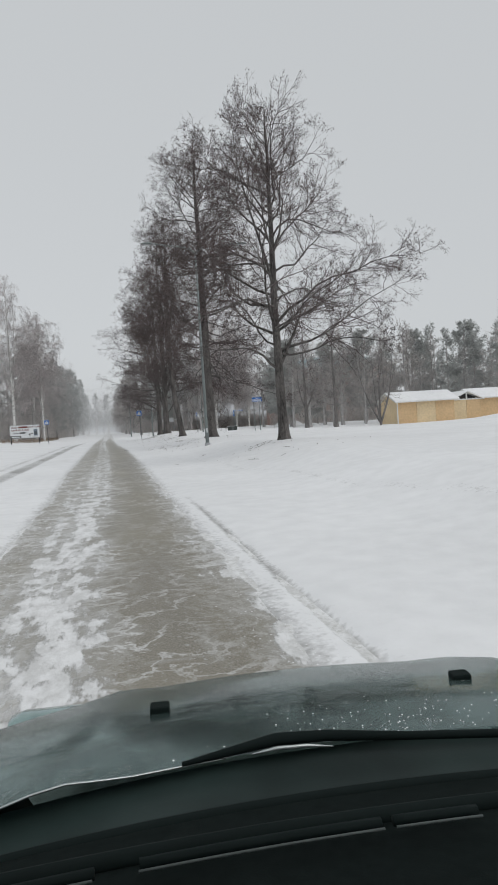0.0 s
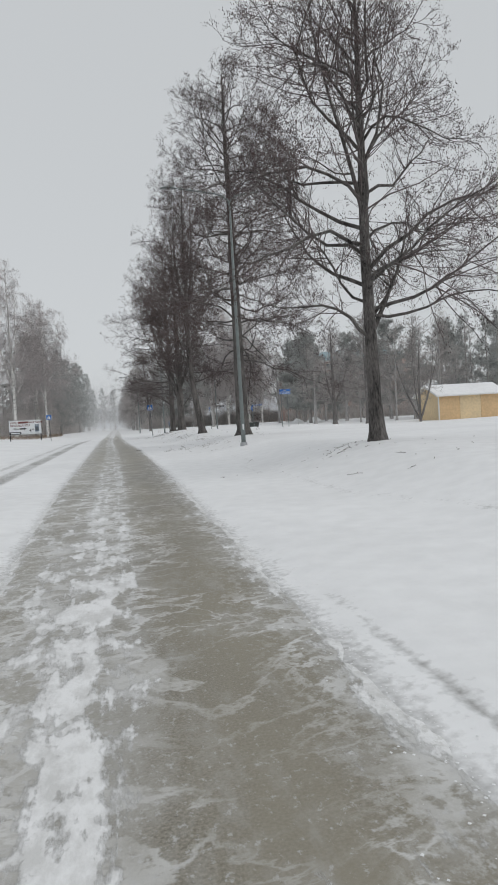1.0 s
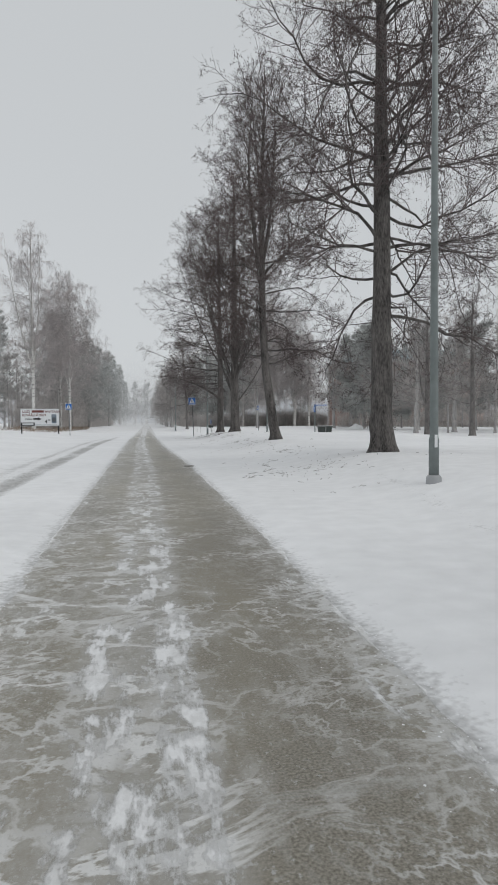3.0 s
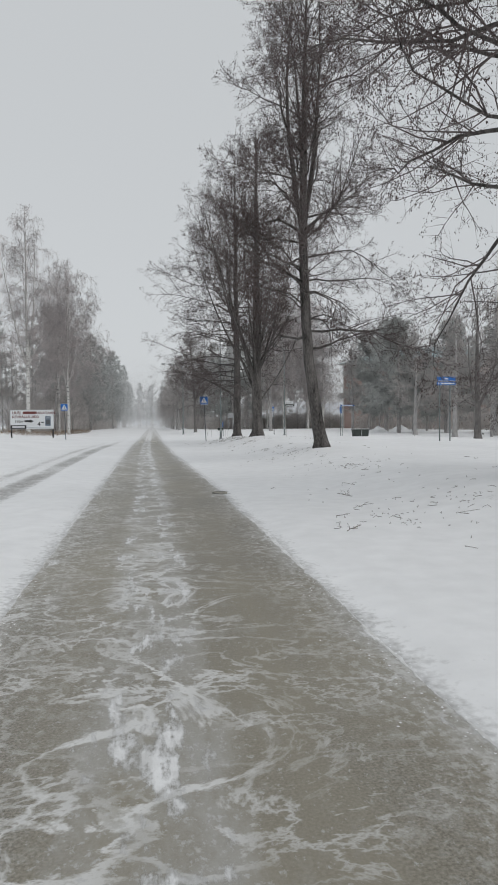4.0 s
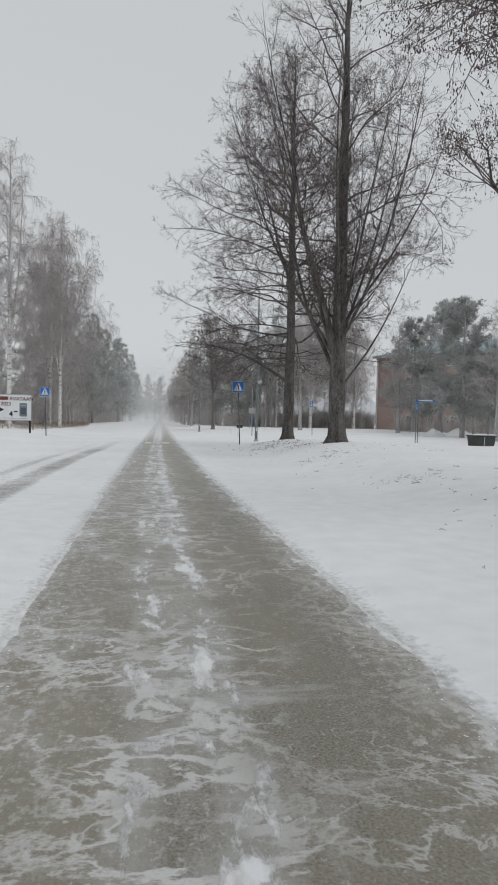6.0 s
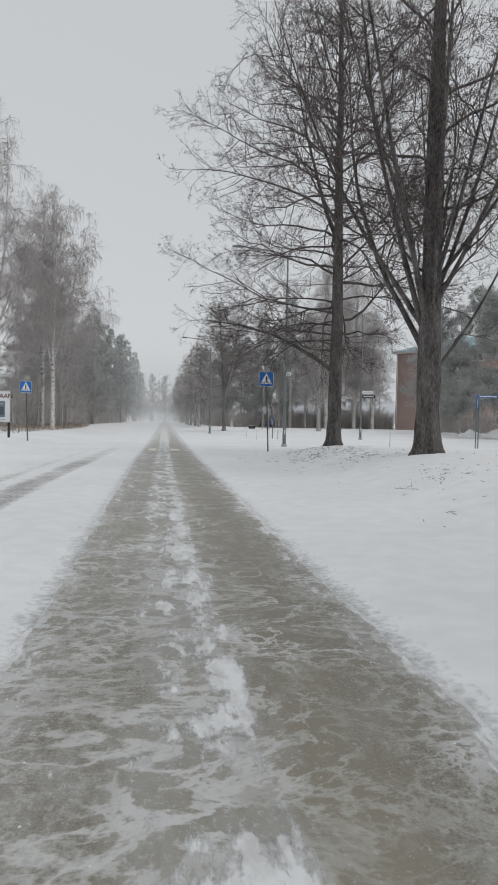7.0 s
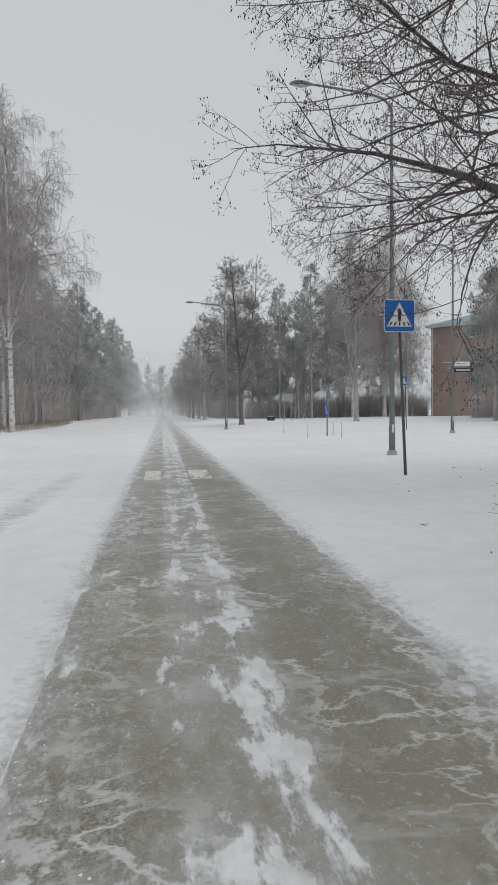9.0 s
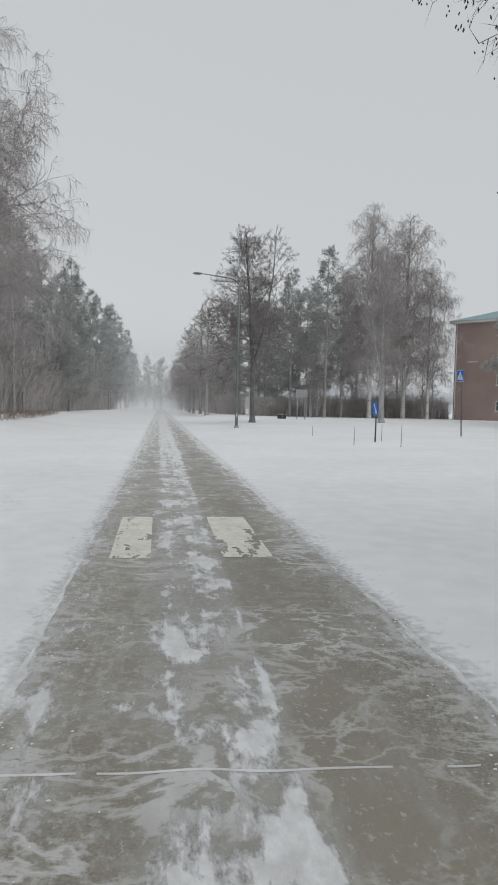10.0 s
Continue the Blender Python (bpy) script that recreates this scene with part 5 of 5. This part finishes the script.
# ---- buildings ----
def kiosk():
    """A low yellow wooden building with a snowy gable roof and a set-back second block."""
    x0, y0 = 33.5, 69.9
    root = thing("yellow_building", x0, y0, 0.1, "low yellow wooden building with a snow-covered roof", "building")
    for bx, by, wide, deep, high in ((0, 0, 7.2, 4.6, 2.5), (10.9, 1.4, 9.0, 4.6, 2.5)):
        part("wall", box(bx, bx + wide, by + 0.08, by + deep, -0.4, high), yellow_wood, root)
        n = int(wide / 2.3)
        for k in range(n):
            a, b = bx + k * wide / n, bx + (k + 1) * wide / n
            panel = part("cladding_panel", box(a + 0.02, b - 0.02, by + 0.03, by + 0.078, -0.3, high - 0.02), ochre_wood if k % 2 == 0 else yellow_wood, root)
            for j in range(1, 12):
                xx = a + (b - a) * j / 12
                part("batten", box(xx - 0.012, xx + 0.012, by + 0.018, by + 0.029, -0.3, high - 0.02), ochre_wood if k % 2 == 0 else yellow_wood, panel)
        part("corner_board", box(bx - 0.03, bx + 0.09, by + 0.0, by + 0.08, -0.4, high), white_wood, root, "pale corner board")
        ridge, half, eave = high + 1.05, deep / 2, 0.45
        for s in (-1, 1):
            cy = by + half
            ya, yb = cy, cy + s * (half + eave)
            zb = high - 0.05
            prof = [(ya, ridge), (yb, zb), (yb, zb + 0.10), (ya, ridge + 0.10)]
            bm = bmesh.new()
            l = [bm.verts.new((bx - 0.45, p, q)) for p, q in prof]
            rr = [bm.verts.new((bx + wide + 0.45, p, q)) for p, q in prof]
            bm.faces.new(l), bm.faces.new(rr[::-1])
            for k in range(4):
                bm.faces.new((l[k], l[(k + 1) % 4], rr[(k + 1) % 4], rr[k]))
            roof = part("roof", bm, white_wood, root, "pale roof edge")
            bm = bmesh.new()
            prof = [(ya, ridge + 0.104), (yb, zb + 0.104), (yb, zb + 0.19), (ya, ridge + 0.23)]
            l = [bm.verts.new((bx - 0.43, p, q)) for p, q in prof]
            rr = [bm.verts.new((bx + wide + 0.43, p, q)) for p, q in prof]
            bm.faces.new(l), bm.faces.new(rr[::-1])
            for k in range(4):
                bm.faces.new((l[k], l[(k + 1) % 4], rr[(k + 1) % 4], rr[k]))
            part("snow_layer", bm, snow, roof, "white snow on the roof")
        for gx_ in (bx, bx + wide - 0.1):
            bm = bmesh.new()
            tri = [(by + 0.08, high), (by + deep, high), (by + half, ridge - 0.02)]
            l, rr = [bm.verts.new((gx_, p, q)) for p, q in tri], [bm.verts.new((gx_ + 0.1, p, q)) for p, q in tri]
            bm.faces.new(l), bm.faces.new(rr[::-1])
            for k in range(3):
                bm.faces.new((l[k], l[(k + 1) % 3], rr[(k + 1) % 3], rr[k]))
            part("gable", bm, yellow_wood, root)
    # the porch between the blocks, its open gable towards the road
    for k, (a, b) in enumerate(((7.24, 9.02), (9.06, 10.84))):
        panel = part("porch_wall", box(a, b, 0.50, 0.58, -0.4, 2.42), yellow_wood if k == 0 else ochre_wood, root)
        for j in range(1, 9):
            xx = a + (b - a) * j / 9
            part("batten", box(xx - 0.012, xx + 0.012, 0.486, 0.497, -0.3, 2.40), yellow_wood if k == 0 else ochre_wood, panel)
    part("porch_backing", box(7.24, 10.84, 0.62, 4.4, -0.4, 2.40), yellow_wood, root)
    part("beam", box(7.1, 10.98, 0.36, 0.48, 2.36, 2.50), white_wood, root, "pale tie beam")
    part("king_post", box(8.97, 9.11, 0.38, 0.47, 2.50, 3.22), white_wood, root, "pale post in the gable")
    # black sheet painted as the shade inside the open gable
    bm = prism([(7.3, 2.44), (10.78, 2.44), (9.04, 3.22)], 0.9, 0.96)
    part("gable", bm, sign_black, root, "black panel painted as the shade in the open gable")
    for s in (-1, 1):
        edge = [(9.04, 3.28), (9.04 + s * 2.15, 2.34), (9.04 + s * 2.15, 2.44), (9.04, 3.38)]
        slab = part("porch_roof", prism(edge, 0.10, 4.4), white_wood, root, "pale porch roof edge")
        part("snow_layer", prism([(9.04, 3.384), (9.04 + s * 2.12, 2.444), (9.04 + s * 2.12, 2.52), (9.04, 3.47)], 0.12, 4.38), snow, slab, "white snow on the porch roof")


kiosk()


def brick_building():
    x, y, high = 43.1, 173, 14.3
    root = thing("brick_building", x, y, 0.1, "red brick building with a teal metal roof", "building", rz=-46)
    wide, deep = 32.0, 14.0
    part("wall", box(0, wide, 0.0, deep, -0.4, high), brick_red, root)
    part("eave", box(-0.7, wide + 0.7, -0.7, deep + 0.7, high, high + 0.35), white_wood, root, "white eave board")
    bm = bmesh.new()
    c = [bm.verts.new(p) for p in ((-0.8, -0.8, high + 0.35), (wide + 0.8, -0.8, high + 0.35), (wide + 0.8, deep + 0.8, high + 0.35), (-0.8, deep + 0.8, high + 0.35))]
    a, b = bm.verts.new((9.5, deep / 2, high + 3.3)), bm.verts.new((wide - 9.5, deep / 2, high + 3.3))
    for q in ((c[0], c[1], b, a), (c[2], c[3], a, b), (c[1], c[2], b), (c[3], c[0], a), tuple(c[::-1])):
        bm.faces.new(q)
    roof = part("roof", bm, teal_roof, root, "teal metal hip roof")
    for k in range(23):
        xx = 1.5 + k * 1.3
        t = min(1, xx / 10.3, (wide - xx) / 10.3)
        part("seam", pipe([(xx, -0.8, high + 0.37), (xx, -0.8 + t * (deep / 2 + 0.8), high + 0.37 + t * 2.95)], [0.03, 0.03], 4), teal_roof, roof)
    for z in (1.6, 5.3, 9.0, 12.4):
        for k in range(6):
            xx = 6.2 + k * 4.0
            w = part("window", box(xx, xx + 1.9, -0.05, -0.004, z, z + 1.5), white_wood, root, "white-framed window")
            for j in range(2):
                part("pane", box(xx + 0.12 + j * 0.9, xx + 0.88 + j * 0.9, -0.07, -0.052, z + 0.12, z + 1.38), window_glass, w)
            part("sill", box(xx - 0.15, xx + 2.05, -0.16, -0.004, z - 0.12, z - 0.02), white_wood, w)
    part("drainpipe", pipe([(0.25, -0.12, -0.3), (0.25, -0.12, high)], [0.09, 0.09], 8), white_wood, root, "pale drainpipe at the corner", smooth=True)
    part("wall_lamp", box(2.0, 3.4, -0.25, -0.01, 8.6, 8.74, 0.02), white_wood, root, "small white wall lamp")


brick_building()


# ---- small things on the ground ----
for x0, x1, n0, n1, cut in ((-0.44, -0.06, -0.43, -0.02, 0.13), (0.62, 1.10, 0.64, 1.08, 0.16)):
    bm = bmesh.new()
    rng = random.Random(int(x0 * 100))
    nx, ny = 26, 72
    grid = {}
    for i in range(nx + 1):
        for j in range(ny + 1):
            u, v = i / nx, j / ny
            grid[i, j] = bm.verts.new((x0 + (x1 - x0) * u + rng.uniform(-0.004, 0.004), 87.9 + 2.24 * v + rng.uniform(-0.008, 0.008), 0.004))
    for i in range(nx):
        for j in range(ny):
            u, v = i / nx, j / ny
            worn = noise.noise((u * 2.6 + x0 * 7, v * 3.2, 2.0)) + 0.6 * noise.noise((u * 7, v * 16 + x0, 5.0)) + 0.35 * noise.noise((u * 17, v * 34, 9.0)) + 0.32 * (1 - v) ** 2
            if worn < 0.50:
                bm.faces.new((grid[i, j], grid[i + 1, j], grid[i + 1, j + 1], grid[i, j + 1]))
    tagged(new("road_marking", bm_mesh("road_marking", bm, road_paint)), "worn cream crossing stripe on wet asphalt", "road marking", "crossing stripes", "structure")

# a crack across the lane, filled with snow
bm = bmesh.new()
for x0, x1 in ((-0.66, -0.30), (-0.22, 0.94), (1.16, 1.30), (1.36, 1.72)):
    last = None
    for k in range(41):
        x = x0 + (x1 - x0) * k / 40
        y = 84.36 - 0.06 * (x + 0.66) + 0.02 * noise.noise((x * 3, 1.0, 4.0))
        wide = max(0.0015, 0.004 * math.sin(math.pi * k / 40) ** 0.5 + 0.004 * noise.noise((x * 6, 7.0, 2.0)))
        row = [bm.verts.new((x, y - wide, 0.001)), bm.verts.new((x, y, 0.009)), bm.verts.new((x, y + wide, 0.001))]
        if last:
            bm.faces.new((last[0], row[0], row[1], last[1])), bm.faces.new((last[1], row[1], row[2], last[2]))
        last = row
tagged(new("snow_filled_crack", bm_mesh("snow_filled_crack", bm, snow)), "thin white line of snow in a road crack", "crack", kind="structure")

root = thing("manhole_cover", 2.27, 46.37, 0.0, "round iron manhole cover half buried in snow", "manhole cover")
part("cover", pipe([(0, 0, -0.02), (0, 0, 0.006)], [0.245, 0.245], 28), gritty_iron, root)
ring = bmesh.new()
prev = None
vv = [[ring.verts.new((rr * math.cos(k * math.pi / 16), rr * math.sin(k * math.pi / 16), zz)) for k in range(32)] for rr, zz in ((0.255, 0.0), (0.258, 0.012), (0.272, 0.012), (0.278, 0.0))]
for a, b in zip(vv, vv[1:]):
    for k in range(32):
        ring.faces.new((a[k], a[(k + 1) % 32], b[(k + 1) % 32], b[k]))
part("rim", ring, cast_iron, root, "raised iron rim")

# crumbs of slush thrown up along both edges of the driven lane and left between the tracks
rc = np.random.RandomState(19)


def crumbs(x, y, size, seed):
    q = np.random.RandomState(seed)
    n = len(x)
    z = np.maximum(snow_height(x, y), 0.0)
    c = np.stack([x, y, z], 1)
    v = np.stack([c + np.stack([a * size * q.uniform(0.6, 1.3, n), b * size * q.uniform(0.6, 1.3, n), d * size * q.uniform(0.3, 0.7, n)], 1) for a, b, d in ((1, 0, 0.2), (0, 1, 0.2), (-1, 0, 0.2), (0, -1, 0.2), (0, 0, 1.0))], 1).reshape(-1, 3)
    f = np.array([(0, 1, 4), (1, 2, 4), (2, 3, 4), (3, 0, 4)])
    return v, (np.arange(n)[:, None, None] * 5 + f[None]).reshape(-1, 3)


n = 18000
cy = rc.uniform(0, 1, n) ** 1.15 * 104 + 1
side = rc.randint(0, 2, n)
off = rc.exponential(0.11, n) * np.where(rc.uniform(size=n) < 0.7, 1, -0.8)
cx = np.where(side == 0, strip_left(cy) + off - 0.06, strip_right(cy) - off + 0.06)
v, q = crumbs(cx, cy, rc.uniform(0.003, 0.010, n), 3)
tagged(new("slush_crumbs", np_mesh("slush_crumbs", v, q, snow, False)), "white crumbs of slush along the lane's edges", "slush", kind="stuff")
rt = np.random.RandomState(77)
n = 950
centre = np.array([(6.6, 24), (6.0, 42), (6.2, 50), (6.2, 57), (6.0, 62), (6.3, 70), (6.5, 76), (6.2, 83), (7.0, 79), (4.6, 41.5), (6.0, 80.5), (5.4, 79.2), (6.6, 81.4)])
pick = rt.randint(0, len(centre), n)
tx, ty = centre[pick, 0] + rt.standard_cauchy(size=n).clip(-9, 9) * 0.42, centre[pick, 1] + rt.standard_cauchy(size=n).clip(-9, 9) * 0.5
keep = (tx > 3.1)
tx, ty = tx[keep], ty[keep]
n = len(tx)
a, size = rt.uniform(0, 6.28, n), 0.02 + 0.22 * rt.uniform(0, 1, n) ** 3
pts = np.empty((n, 4, 3))
for k in range(4):
    bend = a + 0.25 * k * rt.normal(size=n)
    px, py = tx + np.cos(bend) * size * k / 3, ty + np.sin(bend) * size * k / 3
    pts[:, k] = np.stack([px, py, snow_height(px, py) + 0.012 + 0.03 * rt.uniform(0, 1, n) * (k == 2)], 1)
v, q = tubes(pts, np.tile(np.array([0.004, 0.004, 0.0035, 0.002]), (n, 1)), 4)
tagged(new("fallen_twigs", np_mesh("fallen_twigs", v, q, dry_stalk)), "dark fallen twigs and cones strewn on snow", "twigs", kind="stuff")


def fallen_branch(x, y, turn, size, seed):
    rng = np.random.RandomState(seed)
    root = thing("fallen_branch", x, y, float(snow_height(np.float64(x), np.float64(y))) + 0.02, "small dark broken branch lying on snow", "branch", "fallen branches", rz=turn)
    main = line(rng, (0, 0, 0), (1, 0, 0.1), size, 8, 0.03, 0.02, 0.12)
    main[:, 2] = np.abs(main[:, 2]) * 0.4
    part("stem", pipe(main, list(np.linspace(0.0055, 0.002, 8)), 6), dry_stalk, root, smooth=True)
    b, rr = sprout(rng, main[None], np.linspace(0.0055, 0.002, 8)[None], 20, (0.15, 1), (35, 75), lambda t, m: 0.45 * m * (1.15 - t), 4, 0.0, 0.05, 0.22, 0.008, 0.0022, 0.5)
    b[:, :, 2] = np.abs(b[:, :, 2]) * 0.7
    for p, w in zip(b, rr):
        v, q = tubes(p[None], w[None], 4)
        part("twig", np_mesh("twig", v, q, dry_stalk), dry_stalk, root)


for k, (fx, fy) in enumerate(((3.55, 42.0), (3.3, 40.6), (4.6, 44.5), (5.2, 46.2), (4.4, 43.2), (6.1, 48.5), (5.5, 52.4), (6.4, 53.8), (4.9, 66.2), (5.4, 69.0), (6.6, 70.2), (5.0, 79.5), (5.9, 80.6), (6.6, 78.0), (5.6, 82.5), (6.8, 21.0), (5.6, 20.4))):
    fallen_branch(fx, fy, 57 * k, 0.28 + 0.24 * ((k * 7) % 5) / 4, 200 + k)

rg = np.random.RandomState(88)
n = 2600
px, py = rg.uniform(-17, -8.6, n), rg.uniform(104, 150, n)
keep = px < -8.6 - 0.06 * np.abs(py - 128)
px, py = px[keep], py[keep]
n = len(px)
pts = np.stack([np.stack([px + rg.normal(size=n) * 0.1 * k, py + rg.normal(size=n) * 0.1 * k, snow_height(px, py) + 0.30 * k * rg.uniform(0.3, 1, n)], 1) for k in range(3)], 1)
v, q = tubes(pts, np.tile(np.array([0.012, 0.009, 0.004]), (n, 1)), 3)
tagged(new("dry_grass", np_mesh("dry_grass", v, q, dry_grass)), "brown dry grass standing out of snow at the wood's edge", "grass", kind="stuff")


# ---- the car at the start of the drive: bonnet, wipers and dashboard ----
def surface(us, vs, f):
    """A sheet of quads over a grid: f(u, v) gives a point."""
    bm = bmesh.new()
    g = [[bm.verts.new(f(u, v)) for v in vs] for u in us]
    for i in range(len(us) - 1):
        for j in range(len(vs) - 1):
            bm.faces.new((g[i][j], g[i + 1][j], g[i + 1][j + 1], g[i][j + 1]))
    return bm


CX, CY = 1.36, 0.69
car = thing("car", CX, CY, 0.0, "dark green car with wet bonnet and charcoal dashboard", "car", rz=-6)


def bonnet_z(x, d):
    base = np.interp(d, [0.80, 0.95, 1.15, 1.35, 1.6, 1.85, 2.02, 2.10], [0.948, 0.935, 0.895, 0.838, 0.75, 0.65, 0.54, 0.42])
    return float(base - 0.035 * (abs(x) / 0.85) ** 4 + 0.012 * math.exp(-((abs(x) - 0.42) / 0.06) ** 2))


us, vs2 = np.linspace(-0.80, 0.80, 35), np.linspace(0.82, 2.10, 27)
bm = surface(us, vs2, lambda u, v: (u, v + 0.045 - 0.19 * (u / 0.8) ** 2, bonnet_z(u, v)))
bmesh.ops.solidify(bm, geom=bm.faces[:], thickness=0.02)
bonnet = part("bonnet", bm, car_paint, car, "wet dark green bonnet", smooth=True)
for nx_ in (-0.30, 0.25):
    nz = part("washer_nozzle", box(nx_ - 0.017, nx_ + 0.017, 1.10, 1.13, bonnet_z(nx_, 1.08) - 0.006, bonnet_z(nx_, 1.08) + 0.010, 0.004), rubber, bonnet, "black washer nozzle")
for s in (-1, 1):
    bm = surface(np.linspace(0, 1, 7), np.linspace(0.55, 2.02, 15), lambda u, v: (s * (0.806 + 0.10 * math.sin(u * 1.5)), v - 0.05, bonnet_z(0.80, v) - 0.012 - 0.42 * u**1.8))
    bmesh.ops.solidify(bm, geom=bm.faces[:], thickness=0.015)
    part("wing", bm, car_paint, car, "dark green front wing", smooth=True)
    tyre = part("front_wheel", pipe([(s * 0.66, 1.42, 0.31), (s * 0.69, 1.42, 0.31), (s * 0.83, 1.42, 0.31), (s * 0.86, 1.42, 0.31)], [0.27, 0.31, 0.31, 0.27], 28), rubber, car, smooth=True)
    part("rim", pipe([(s * 0.80, 1.42, 0.31), (s * 0.868, 1.42, 0.31)], [0.20, 0.19], 20), sign_grey, tyre, "grey wheel rim")
part("bumper", box(-0.84, 0.84, 2.02, 2.16, 0.22, 0.52, 0.05), car_paint, car, smooth=True)
part("cowl", surface(np.linspace(-0.72, 0.72, 21), [0.715, 0.75, 0.80, 0.84, 0.875], lambda u, v: (u, v - 0.15 * u**2, 0.935 + (0.010 if v < 0.73 else 0.0) - 0.08 * u**2)), cowl_plastic, car, "dark teal plastic cowl under the screen", smooth=True)
bm = surface(np.linspace(-0.72, 0.72, 25), [0.10, 0.30, 0.45, 0.50, 0.56, 0.62, 0.67], lambda u, v: (u, v + 0.05 - 0.09 * (u / 0.8) ** 2, {0.10: 0.99, 0.30: 1.0, 0.45: 0.995, 0.50: 0.985, 0.56: 0.978, 0.62: 0.965, 0.67: 0.955}[round(v, 3)] - 0.03 * (u / 0.8) ** 2))
bmesh.ops.solidify(bm, geom=bm.faces[:], thickness=0.05)
dash = part("dashboard", bm, dash_plastic, car, "charcoal grained dashboard top", smooth=True)
for xa, xb in ((-0.62, -0.34), (-0.298, -0.060), (-0.048, 0.040), (0.10, 0.38), (0.41, 0.62)):
    span = np.linspace(xa, xb, 8)
    slot = part("vent_slot", pipe([(u, 0.596 - 0.10 * u**2, 0.997 - 0.047 * u**2) for u in span], [0.0055] * 8, 6), rubber, dash, "black screen vent slot", smooth=True)
    part("lip", pipe([(u, 0.583 - 0.10 * u**2, 0.999 - 0.047 * u**2) for u in span], [0.0014] * 8, 5), dash_lip, slot, "grey lip of the slot", smooth=True)
across = np.linspace(-0.72, 0.72, 25)
part("groove", pipe([(u, 0.640 - 0.08 * u**2, 0.975 - 0.047 * u**2) for u in across], [0.010] * 25, 8), rubber, dash, "black groove along the dashboard", smooth=True)
part("dash_edge", pipe([(u, 0.728 - 0.12 * u**2, 0.950 - 0.07 * u**2) for u in across], [0.010] * 25, 8), rubber, car, "black screen seal", smooth=True)
# bright strip painted in as the highlight on the bonnet's rear edge
part("bonnet_edge_glint", pipe([(u, 0.862 - 0.297 * u**2, bonnet_z(u, 0.82) + 0.001) for u in np.linspace(-0.70, -0.20, 13)], [0.0016] * 13, 6), glint_edge, bonnet, "painted highlight along the wet rear edge", smooth=True)
wiper = part("wiper", pipe([(-0.26, 0.842, 0.950), (-0.20, 0.850, 0.955), (-0.13, 0.857, 0.962), (-0.06, 0.852, 0.962), (0.05, 0.838, 0.956), (0.30, 0.815, 0.945), (0.58, 0.76, 0.925)], [0.003, 0.006, 0.009, 0.008, 0.006, 0.006, 0.004], 8), rubber, car, "black wiper lying under the screen", smooth=True)
# bright sliver painted in as the wiper's highlight
part("wiper_glint", pipe([(-0.165, 0.832, 0.958), (-0.13, 0.834, 0.961), (-0.09, 0.832, 0.961), (-0.055, 0.828, 0.958)], [0.0012, 0.0028, 0.0026, 0.001], 7), glint_edge, wiper, "painted highlight on the wet wiper", smooth=True)
rs = np.random.RandomState(8)
specks = bmesh.new()
for k in range(170):
    sx, sy, sr = rs.normal(0.07, 0.13), 0.86 + abs(rs.normal(0, 0.09)), rs.uniform(0.0004, 0.0016)
    sz = bonnet_z(sx, sy - 0.045 + 0.19 * (sx / 0.8) ** 2) + 0.001
    c = [specks.verts.new((sx + sr * math.cos(a), sy + sr * math.sin(a), sz)) for a in (0, 1.57, 3.14, 4.71)] + [specks.verts.new((sx, sy, sz + sr * 0.7))]
    for j in range(4):
        specks.faces.new((c[j], c[(j + 1) % 4], c[4]))
tagged(part("snow_specks", specks, snow, bonnet, "white specks of snow on the bonnet"), kind="stuff")
# roof out of view, added to put the dashboard in shade
roof = part("roof", surface(np.linspace(-0.62, 0.62, 15), np.linspace(-1.2, 0.08, 9), lambda u, v: (u, v, 1.50 - 0.03 * (u / 0.62) ** 2 - 0.02 * max(0, v))), car_paint, car, "unseen dark green roof added to shade the dashboard", smooth=True)
for s in (-1, 1):
    part("pillar", pipe([(s * 0.60, 0.08, 1.47), (s * 0.66, 0.34, 1.24), (s * 0.71, 0.62, 0.94)], [0.03, 0.035, 0.04], 8), car_paint, car, "dark green screen pillar", smooth=True)
    part("rear_pillar", pipe([(s * 0.60, -1.2, 1.47), (s * 0.70, -1.5, 0.9)], [0.04, 0.05], 8), car_paint, car, smooth=True)
    part("door_panel", box(s * 0.78 - 0.03, s * 0.78 + 0.03, -1.6, 0.62, 0.28, 0.92, 0.02), car_paint, car, "dark green door panel")
